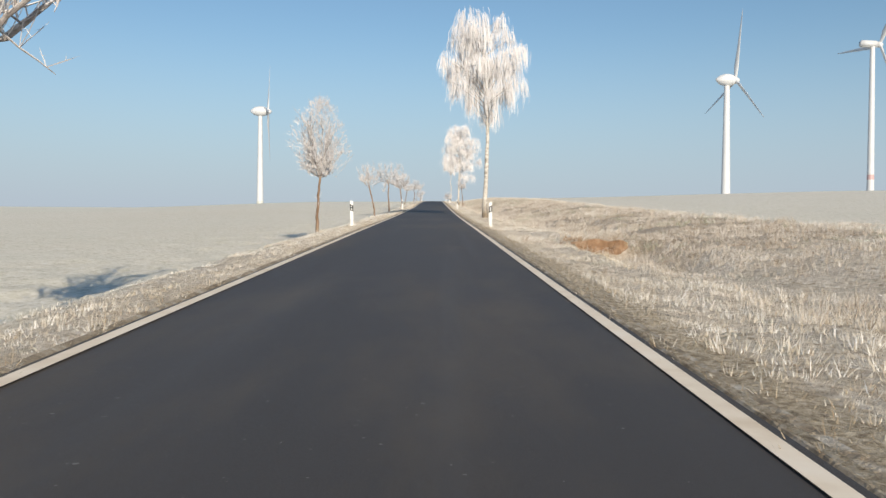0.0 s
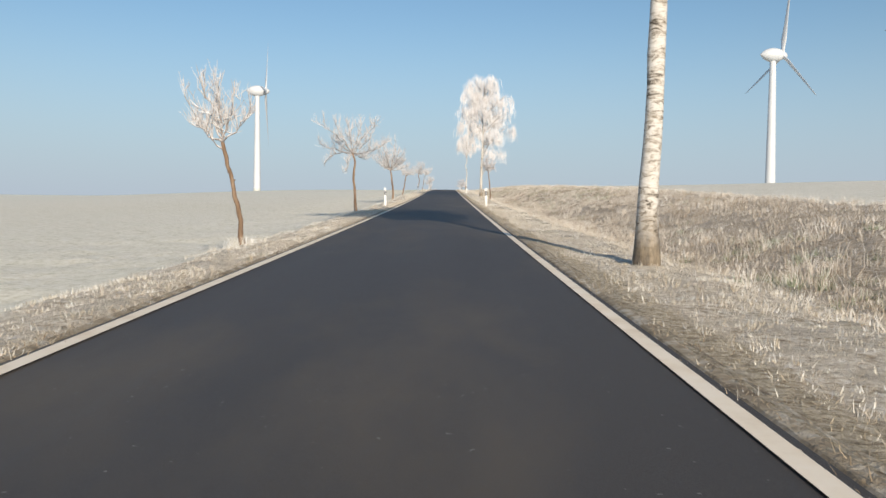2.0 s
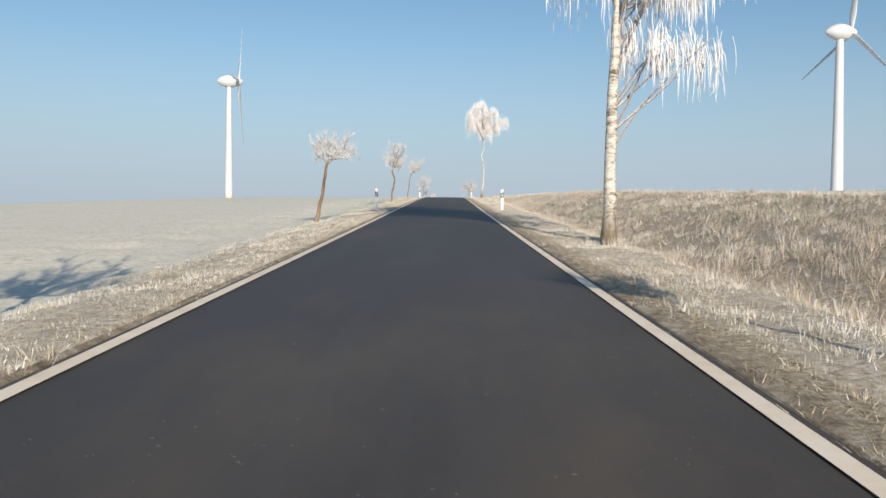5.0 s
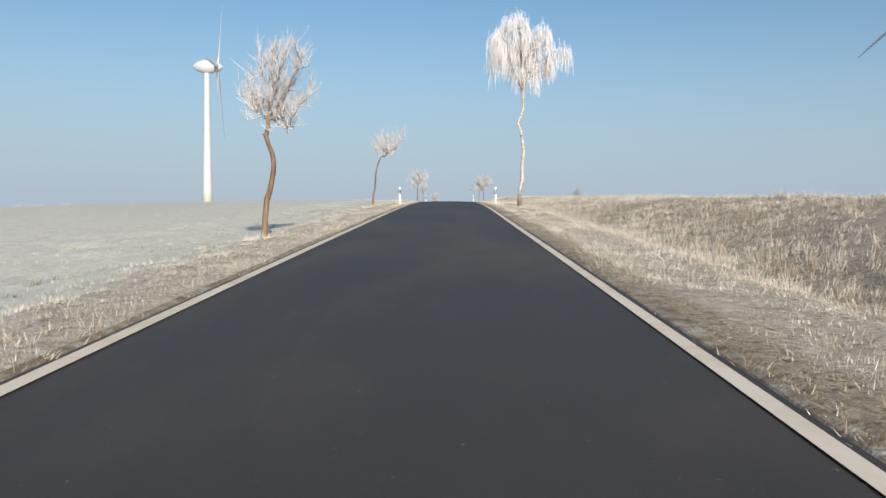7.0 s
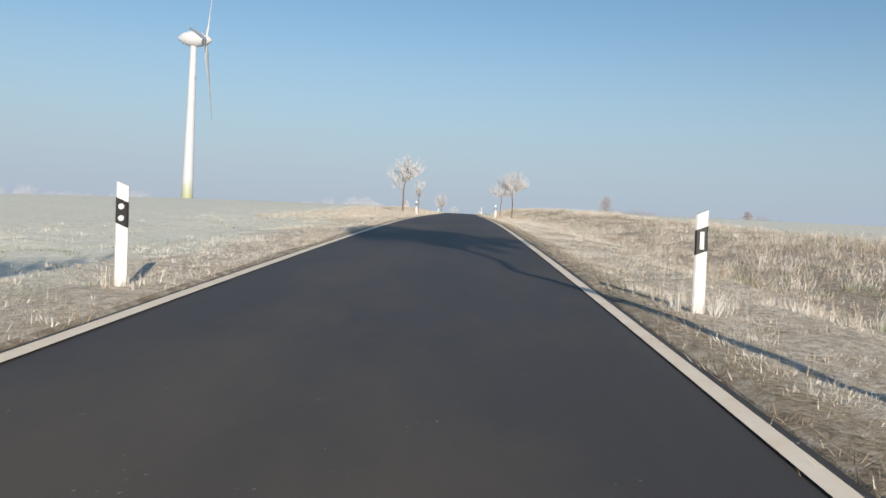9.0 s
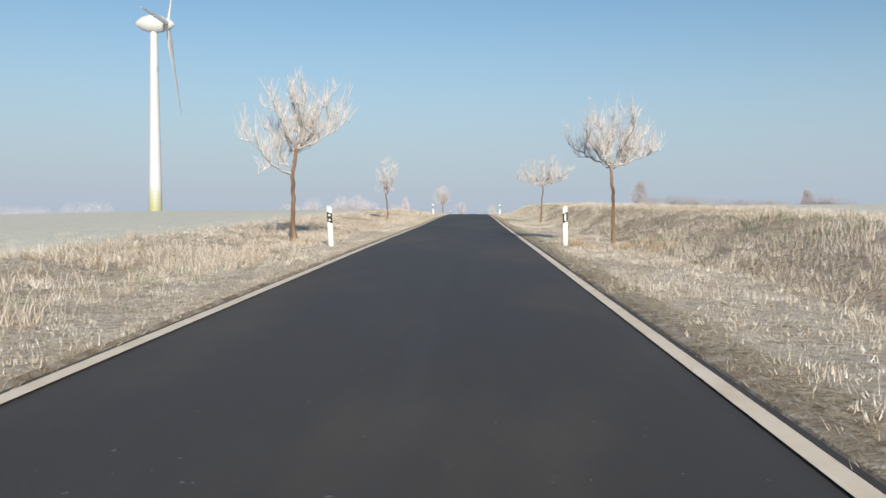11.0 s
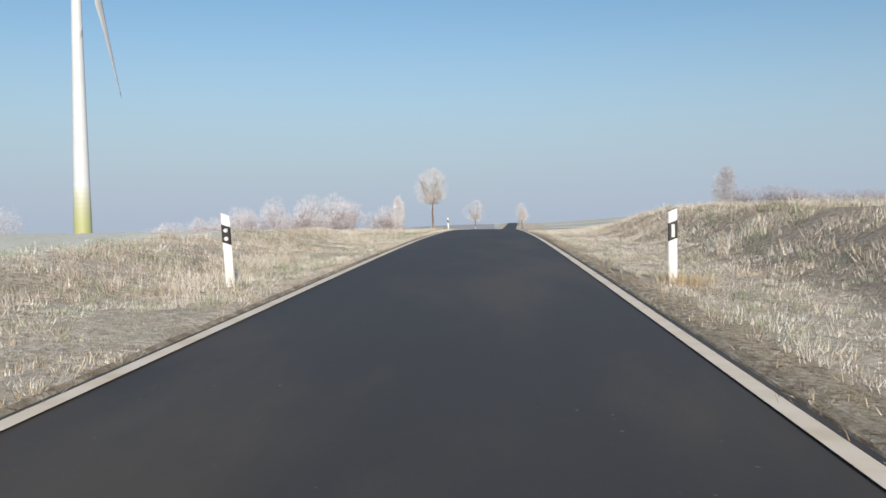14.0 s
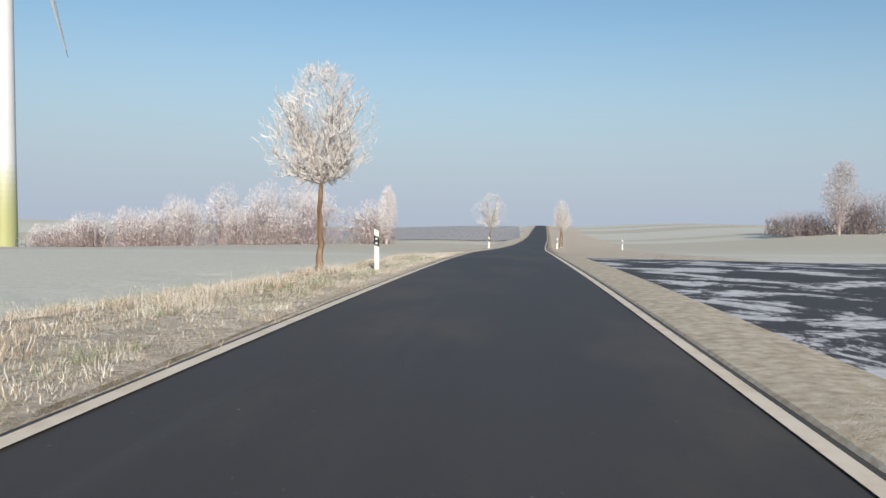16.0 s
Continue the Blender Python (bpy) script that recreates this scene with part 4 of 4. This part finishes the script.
def shrub(x, y, seed, height, width, tall=False, bare=0.0, label="", twig=None):
    """Domes of fine rimed twigs over a mass of bare brown stems."""
    rng = random.Random(seed)
    root = new("frosted_shrub")
    root.matrix_basis = pose(x, y, float(land(x, y)) - 0.1)
    stems, crown = Tubes(), Tubes()
    heads = [(rng.uniform(-0.36, 0.36) * width, rng.uniform(-0.3, 0.3) * width, rng.uniform(0.45, 0.72) * height, rng.uniform(0.19, 0.28) * width) for _ in range(6)]
    heads.append((rng.uniform(-0.1, 0.1) * width, 0, height * 0.72, width * 0.26))
    if tall:
        heads = [(rng.gauss(0, 0.05) * width, rng.gauss(0, 0.05) * width, height * (0.2 + 0.68 * k / 7), width * (0.22, 0.32, 0.42, 0.46, 0.46, 0.42, 0.36, 0.24)[k]) for k in range(8)]
    for hx, hy, hz, hr in heads:
        foot = Vector((hx * 0.5, hy * 0.5, 0))
        sp, _d = wander(rng, foot, Vector((hx * 0.5, hy * 0.5, hz)), hz, 4, 0.05)
        stems.add(sp, [0.10, 0.08, 0.06, 0.045, 0.0], 5)
        vert = min(hr * 1.6, (height - hz) * 1.05) if not tall else height * 0.12
        for _ in range(420 if tall else 230):
            v = spin(rng, 1.0).normalized()
            u = rng.random() ** 0.38
            p = Vector((hx + v.x * hr * u, hy + v.y * hr * u, max(0.15, hz + v.z * vert * u)))
            ln = rng.uniform(0.3, 0.8) * (0.45 + 0.05 * height)
            e = p + (v * 0.7 + Vector((0, 0, 0.5)) + spin(rng, 0.45)).normalized() * ln
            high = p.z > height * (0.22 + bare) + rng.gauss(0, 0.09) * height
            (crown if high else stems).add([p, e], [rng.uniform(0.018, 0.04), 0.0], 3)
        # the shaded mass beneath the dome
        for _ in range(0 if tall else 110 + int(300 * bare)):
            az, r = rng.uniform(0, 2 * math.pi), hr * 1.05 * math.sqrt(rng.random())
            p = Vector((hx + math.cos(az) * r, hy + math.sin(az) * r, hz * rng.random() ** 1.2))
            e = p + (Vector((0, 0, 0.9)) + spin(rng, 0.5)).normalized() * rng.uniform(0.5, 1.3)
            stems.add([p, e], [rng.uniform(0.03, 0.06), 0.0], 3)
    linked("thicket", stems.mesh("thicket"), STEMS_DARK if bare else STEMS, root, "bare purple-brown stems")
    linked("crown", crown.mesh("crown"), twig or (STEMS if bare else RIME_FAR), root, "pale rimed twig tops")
    return tagged(root, label, "shrub", "shrubs on the field edge")


rng = random.Random(5)
for k in range(17):
    w = k / 16
    x, y = -73 + 54 * w + rng.uniform(-1, 1), 434 - 11 * w + rng.uniform(-3, 3)
    h = (3.9, 4.6, 4.0, 5.4, 6.2, 4.4, 5.6, 8.0, 6.6, 9.6, 5.6, 9.2, 5.2, 9.4, 7.2, 5.2, 6.2)[k]
    shrub(x, y, 100 + k, h, 7.0, label="frosted shrub in the hedge at the field edge")
for k in range(8):
    shrub(-172 + 8.5 * k, 452 + rng.uniform(-4, 4), 130 + k, rng.uniform(9.5, 11.5), 10.0, label="far frosted shrub beyond the field")
shrub(-17.5, 424.0, 150, 8.0, 2.6, True, label="narrow white rimed tree at the end of the hedge")
for k in range(9):
    x = 42 + 7.5 * k
    shrub(x, 437 + rng.uniform(-3, 5), 160 + k, (3.8, 6.0, 6.6, 5.8, 5.4, 5.2, 5.2, 6.6, 5.6)[k], 10.5, bare=0.42, label="bare shrub in the grove across the field")
shrub(46.2, 434.0, 180, 10.6, 5.4, True, 0.0, label="tall rimed poplar rising from the grove", twig=STEMS_PALE)
shrub(94.0, 440.0, 181, 8.0, 4.0, True, 0.0, label="tall rimed poplar rising from the grove", twig=STEMS_PALE)

def sapling(x, y, seed, height):
    rng = random.Random(seed)
    root = new("sapling")
    root.matrix_basis = pose(x, y, float(ground_z(x, y)) - 0.02)
    stem, twigs = Tubes(), Tubes()
    sp, _d = wander(rng, Vector((0, 0, 0)), Vector((0.1, 0, 1)), height, 5, 0.08)
    stem.add(sp, [0.008, 0.007, 0.006, 0.005, 0.004, 0.0], 4)
    for i in range(1, 6):
        for _ in range(3):
            tp, _d = wander(rng, sp[i], spin(rng, 0.5) + Vector((0, 0, 0.7)), height * rng.uniform(0.15, 0.4), 2, 0.1)
            twigs.add(tp, [0.005, 0.004, 0.0], 3)
    linked("stem", stem.mesh("stem"), BARK, root)
    linked("crown", twigs.mesh("crown"), RIME, root, "fine frosted twigs")
    return tagged(root, "small frosted sapling beside a roadside post", "sapling")


sapling(3.25, 32.2, 71, 0.75)
sapling(3.6, 32.6, 72, 0.6)


# ---- side road and gravel strip ----
def side_road_material():
    m, t, b = material("frost_patched_asphalt", 0.8)
    grain = noise_of(t, 140.0, 3, 0.8)
    col = ramp(t, grain, [(0.35, (0.035, 0.035, 0.036)), (0.6, (0.065, 0.064, 0.064)), (0.8, (0.12, 0.118, 0.115))])
    patch = noise_of(t, 1.0, 12, 0.74, (0.5, 0.45, 1), 0.4)
    frost = mixed(t, ramp(t, noise_of(t, 6.0, 6, 0.7), [(0.4, (0, 0, 0)), (0.6, (1, 1, 1))]), (0.55, 0.54, 0.52), (0.80, 0.80, 0.81))
    col = mixed(t, ramp(t, patch, [(0.51, (0, 0, 0)), (0.545, (0.92, 0.92, 0.92))]), col, frost)
    t.links.new(col, b.inputs["Base Color"])
    relief(t, b, grain, 0.3, 0.006)
    return m


lay = []
for k in range(41):
    x = 3.15 + (k / 40) ** 1.4 * 60
    w = min(1.0, (x - 3.15) / 8.0)
    y0 = 314.0 + 15.0 * w ** 0.75 + 0.40 * max(0, x - 11)
    y1 = 352.0 - 3.0 * w ** 0.7 + 0.40 * max(0, x - 11)
    lay.append([(x, y0 + (y1 - y0) * q / 8, float(land(x, y0 + (y1 - y0) * q / 8)) + (0.05 if 0 < q < 8 else -0.1)) for q in range(9)])
tagged(ribbon("side_road", [r[::-1] for r in lay], side_road_material()), "dark asphalt side road mouth with patches of frost", "side road", kind="structure")
strip_y = np.arange(308, 355, 0.75)
tagged(ribbon("gravel_strip", [[(float(ROAD_X(y)) + o, y, float(land(float(ROAD_X(y)) + o, y)) + l - 0.18 * float(1 - step(y, 308, 313))) for o, l in
       ((EDGE - 0.005, -0.04), (EDGE + 0.05, 0.0), (2.5, 0.04), (3.02, 0.065), (3.08, -0.06))] for y in strip_y], SAND),
       "bare pale gravel strip beside the road", "gravel strip", kind="structure")


# ---- drain mouth in the ditch ----
def drain_mouth(x, y):
    """A bare soil face over a stone slab, with the dark mouth of a drain beneath it."""
    root = new("drain_mouth")
    z0 = float(land(x, y - 1.0)) - 0.12
    root.matrix_basis = pose(x, y, z0)
    nx, nz, verts, faces = 30, 14, [], []
    for j in range(nz + 1):
        for i in range(nx + 1):
            u, v = -0.72 + 1.44 * i / nx, 0.66 * j / nz
            lump = 0.10 * noise.noise((u * 4, v * 5, 3.1)) + 0.03 * noise.noise((u * 14, v * 14, 1.7))
            verts.append((u, 0.10 + 0.30 * v + lump + 0.45 * max(0.0, abs(u) - 0.5), v - 0.10 * abs(u) + 0.05 * noise.noise((u * 3, 0, 9))))
    for j in range(nz):
        for i in range(nx):
            u, v = -0.72 + 1.44 * (i + 0.5) / nx, 0.66 * (j + 0.5) / nz
            if not (-0.50 < u < 0.06 and 0.10 < v < 0.22):
                a = j * (nx + 1) + i
                faces.append((a, a + 1, a + nx + 2, a + nx + 1))
    linked("soil_face", raw("soil_face", verts, faces), SOIL_RED, root, "bare reddish-brown soil face", True)
    for name, u0, u1, v0, v1, tilt in (("slab", -0.56, 0.12, 0.20, 0.32, 2), ("side_stone", -0.60, -0.49, 0.04, 0.20, 0), ("side_stone", 0.05, 0.16, 0.04, 0.20, 0), ("sill_stone", -0.52, 0.10, -0.02, 0.07, -1)):
        bm = bmesh.new()
        bmesh.ops.create_cube(bm, size=1, matrix=Matrix.Translation(((u0 + u1) / 2, 0.07, (v0 + v1) / 2)) @ Matrix.Rotation(radians(tilt), 4, "Y") @ Matrix.Diagonal((u1 - u0, 0.24, v1 - v0, 1)))
        bmesh.ops.bevel(bm, geom=bm.edges[:], offset=0.02, segments=2, affect="EDGES")
        part(name, bm, STONE, root, "tawny weathered stone")
    return tagged(root, "bare soil face with stone drain mouth in the ditch", "drain")


drain_mouth(*CULVERT)


# ---- grass and weeds ----
def tufts(rs, xy, per, h0, h1, wide, spread, lean, droop=0.35, patchy=0.6, fine=False):
    """Bent blades, or fine straight ones, fanning out of tufts at the given places: arrays (blades, 5 or 3, 3)."""
    xs, ys = xy
    n = len(xs)
    size = rs.uniform(0.6, 1.2, n) * (1 + patchy * np.clip(0.8 * speckle(xs, ys, 0.45, 5) + 0.7 * speckle(xs, ys, 1.1, 6), -0.9, 1))
    m = n * per
    gx, gy = np.repeat(rs.normal(0, 0.16, n), per), np.repeat(rs.normal(0, 0.16, n), per)
    az = rs.uniform(0, 2 * np.pi, m)
    off = np.abs(rs.normal(0, spread, m))
    px, py = np.repeat(xs, per) + np.cos(az) * off, np.repeat(ys, per) + np.sin(az) * off
    ln = np.repeat(size, per) * rs.uniform(h0, h1, m)
    tilt = np.abs(rs.normal(0, lean, m))
    dx, dy = np.cos(az) * tilt + gx, np.sin(az) * tilt + gy
    s = 1 / np.sqrt(1 + dx * dx + dy * dy)
    w = wide / 2 * rs.uniform(0.6, 1.4, m)
    wa = rs.uniform(0, 2 * np.pi, m)
    wx, wy = np.cos(wa) * w, np.sin(wa) * w
    pz = ground_z(px, py) - 0.015
    mx, my, mz = px + dx * s * ln * 0.5, py + dy * s * ln * 0.5, pz + s * ln * 0.55
    sag = droop * rs.uniform(0.2, 1.4, m)
    tx, ty = mx + dx * s * ln * (0.5 + sag * 0.7), my + dy * s * ln * (0.5 + sag * 0.7)
    tz = np.maximum(mz + s * ln * 0.5 * (1 - sag * 1.3), pz + 0.02)
    if fine:
        tx, ty, tz = px + dx * s * ln, py + dy * s * ln, pz + s * ln
        return np.stack([np.stack(c, 1) for c in ((px - wx, py - wy, pz), (px + wx, py + wy, pz), (tx, ty, tz))], 1)
    out = np.empty((m, 5, 3))
    for k, (x, y, z) in enumerate(((px - wx, py - wy, pz), (px + wx, py + wy, pz), (mx + wx * 0.7, my + wy * 0.7, mz), (mx - wx * 0.7, my - wy * 0.7, mz), (tx, ty, tz))):
        out[:, k] = np.stack([x, y, z], 1)
    return out


def places(rs, count, d0, d1, y0, y1, side, power=1.0):
    d = d0 + (d1 - d0) * rs.random(count) ** power
    y = rs.uniform(y0, y1, count)
    x = ROAD_X(y) + side * d
    keep = ~((x > 2.0) & (y > np.where(x < 3.05, 311.6, 314.0 + 1.5 * (x - 3.05))) & (y < 356))
    return x[keep], y[keep]


def clumped(xy, bar, seed=8):
    """Keeps the places where growth is thick."""
    x, y = xy
    thick = 0.6 * speckle(x, y, 0.5, seed) + 0.6 * speckle(x, y, 1.3, seed + 1)
    return x[thick > bar], y[thick > bar]


def blade_mesh(name, sets, mat, label, category):
    """One mesh of all blades, with the height along the blade kept for the rime on the tips."""
    verts, faces, tips, base = [], [], [], 0
    for v in sets:
        n, k = v.shape[:2]
        order, along = ([0, 1, 2], [0, 0, 1]) if k == 3 else ([0, 1, 2, 0, 2, 3, 3, 2, 4], [0, 0, 0.55, 0.55, 1])
        verts.append(v.reshape(-1))
        faces.append((base + np.arange(n)[:, None] * k + np.array(order)[None]).reshape(-1))
        tips.append(np.tile(np.array(along, np.float32), n))
        base += n * k
    tri = np.concatenate(faces).astype(np.int32)
    me = bpy.data.meshes.new(name)
    me.vertices.add(base)
    me.vertices.foreach_set("co", np.concatenate(verts).astype(np.float32))
    me.loops.add(len(tri))
    me.loops.foreach_set("vertex_index", tri)
    me.polygons.add(len(tri) // 3)
    me.polygons.foreach_set("loop_start", np.arange(0, len(tri), 3, dtype=np.int32))
    me.update()
    me.validate()
    me.attributes.new("tip", "FLOAT", "POINT").data.foreach_set("value", np.concatenate(tips))
    return tagged(linked(name, me, mat), label, category, kind="stuff")


rs = np.random.RandomState(7)
# mown verges: a matted brown strip along the asphalt, then low frosted tufts
sets = [tufts(rs, places(rs, 9000 if side > 0 else 6000, HALF + 0.18, 3.2 if side > 0 else 2.9, -6, 352, side, 1.2), 12, 0.03, 0.10, 0.006, 0.10, 1.8, patchy=0.3, fine=True) for side in (-1, 1)]
blade_mesh("matted_straw", sets, STRAW, "matted brown straw along the asphalt edge", "straw")
sets = [tufts(rs, clumped(places(rs, 24000, 2.45, 5.2, -6, 350, 1), -0.7, 11), 15, 0.035, 0.105, 0.0075, 0.09, 0.8, fine=True)]
sets += [tufts(rs, clumped(places(rs, 17000, HALF + 0.25, 4.4, -6, 352, -1), -0.7, 11), 15, 0.03, 0.085, 0.0075, 0.09, 0.8, fine=True)]
sets += [tufts(rs, clumped(places(rs, 7000, 3.6, 8.5, 120, 352, -1), -0.2, 14), 12, 0.03, 0.08, 0.009, 0.08, 0.9, fine=True)]
sets += [tufts(rs, clumped(places(rs, 3500, 4.0, 11.0, -6, 130, -1), 0.0, 15), 7, 0.012, 0.03, 0.008, 0.09, 1.0, fine=True)]
sets += [tufts(rs, clumped(places(rs, 5500, 2.3, 6.0, 268, 345, -1), -0.8, 12), 13, 0.025, 0.075, 0.008, 0.10, 1.1, fine=True)]
sets += [tufts(rs, clumped(places(rs, 5200, 2.2, 14.0, 305, 331, 1), -0.5, 43), 15, 0.04, 0.12, 0.009, 0.09, 0.8, fine=True)]
for x, y in BASES:
    n = 22
    sets.append(tufts(rs, (rs.normal(x, 0.2, n), rs.normal(y - 0.08, 0.2, n)), 16, 0.08, 0.24, 0.006, 0.05, 0.5))
for x, y, lean in POSTS[:12]:
    n = 9
    sets.append(tufts(rs, (rs.normal(x, 0.14, n), rs.normal(y, 0.14, n)), 14, 0.08, 0.26, 0.006, 0.05, 0.5))
blade_mesh("verge_grass", sets, GRASS, "low frosted grass tufts on the road verges", "grass")
# banks
sets = [tufts(rs, clumped(places(rs, 23000, 4.8, 11.8, 16, 311, 1, 1.1), -0.5), 15, 0.08, 0.24, 0.0100, 0.11, 0.75, fine=True)]
sets += [tufts(rs, clumped(places(rs, 4200, 4.2, 13.0, -6, 24, 1), -0.4), 16, 0.06, 0.16, 0.0095, 0.09, 0.8, fine=True)]
sets += [tufts(rs, clumped(places(rs, 8500, 3.3, 6.8, 200, 346, -1), -0.4), 18, 0.07, 0.22, 0.0100, 0.09, 0.75, fine=True)]
sets += [tufts(rs, places(rs, 2000, 11.5, 19.0, -6, 309, 1), 7, 0.03, 0.09, 0.010, 0.10, 0.8, fine=True)]
blade_mesh("dry_weeds", sets, WEEDS, "grey-brown frosted dead weeds on the banks", "weeds")
sets = [tufts(rs, clumped(places(rs, 5600, 3.9, 5.5, 30, 311, 1), 0.0, 21), 13, 0.09, 0.27, 0.0070, 0.07, 0.5, 0.6)]
sets += [tufts(rs, clumped(places(rs, 8500, 5.2, 11.5, 26, 310, 1), 0.1, 23), 17, 0.10, 0.32, 0.0085, 0.08, 0.5, fine=True)]
sets += [tufts(rs, clumped(places(rs, 1500, 3.1, 6.4, 200, 268, -1), 0.0, 21), 13, 0.08, 0.28, 0.0070, 0.08, 0.5, 0.6)]
sets += [tufts(rs, clumped(places(rs, 1500, 3.0, 5.2, 268, 345, -1), 0.1, 21), 18, 0.06, 0.22, 0.0060, 0.07, 0.6, fine=True)]
sets += [tufts(rs, clumped(places(rs, 1800, 3.0, 6.5, -6, 30, 1), 0.1, 21), 14, 0.07, 0.20, 0.0055, 0.07, 0.6, fine=True)]
sets += [tufts(rs, clumped(places(rs, 5000, 3.2, 14.0, 302, 331, 1), -0.3, 41), 17, 0.06, 0.19, 0.009, 0.09, 0.75, fine=True)]
blade_mesh("blond_grass", sets, BLOND, "blond dry grass stalks in loose tufts on the banks", "grass")
sets = [tufts(rs, clumped(places(rs, 3200, 4.6, 11.0, 16, 100, 1), 0.3, 31), 18, 0.06, 0.18, 0.010, 0.09, 0.7, fine=True)]
sets += [tufts(rs, clumped(places(rs, 6500, 4.8, 10.5, 100, 310, 1), 0.1, 31), 18, 0.08, 0.22, 0.010, 0.09, 0.7, fine=True)]
sets += [tufts(rs, clumped(places(rs, 2600, 2.6, 6.4, 120, 268, -1), 0.15, 31), 16, 0.04, 0.14, 0.009, 0.08, 0.7, fine=True)]
sets += [tufts(rs, clumped(places(rs, 5200, 2.5, 7.4, 268, 345, -1), -0.1, 31), 16, 0.05, 0.16, 0.009, 0.09, 0.9, fine=True)]
sets += [tufts(rs, clumped(places(rs, 4200, 2.5, 9.0, 255, 331, 1), 0.0, 37), 16, 0.05, 0.15, 0.008, 0.09, 0.9, fine=True)]
blade_mesh("green_weeds", sets, GREEN, "dull green frosted weeds among the dry grass", "weeds")
for px, py, size in ((POSTS[11][0] + 0.16, POSTS[11][1] - 0.12, 1.0), (POSTS[9][0] + 0.35, POSTS[9][1] - 0.3, 1.2), (4.75, 229.6, 1.2), (4.3, 231.1, 0.9), (-3.85, 230.9, 0.8)):
    n = int(22 * size)
    blade_mesh("yellow_grass_tuft", [tufts(rs, (rs.normal(px, 0.15 * size, n), rs.normal(py, 0.13 * size, n)), 18, 0.12, 0.32, 0.0055, 0.05, 0.8)], YELLOW, "tawny yellow grass tuft beside a roadside post", "grass tuft")
n = 100
blade_mesh("russet_weeds", [tufts(rs, (rs.normal(CULVERT[0] - 0.2, 0.45, n), rs.normal(CULVERT[1] + 0.5, 0.5, n)), 11, 0.08, 0.26, 0.012, 0.06, 0.6)], RUST, "russet dead weeds round the drain mouth", "weeds")


# ---- ploughed land in the distance ----
pxs, pys = np.arange(-95, 1.1, 4.0), np.arange(456, 640, 6.0)
PLOUGH = simple("dark_ploughed_soil", [(0.36, 0.345, 0.335), (0.45, 0.435, 0.42), (0.55, 0.535, 0.52)], 0.5, 0.95, bump=0.6, dist=0.1, stretch=(3, 0.2, 1))
tagged(sheet("ploughed_field", pxs, pys, lambda x, y: land(x, y) + 0.08, PLOUGH), "dark ploughed field beyond the hedge", "field", kind="structure")
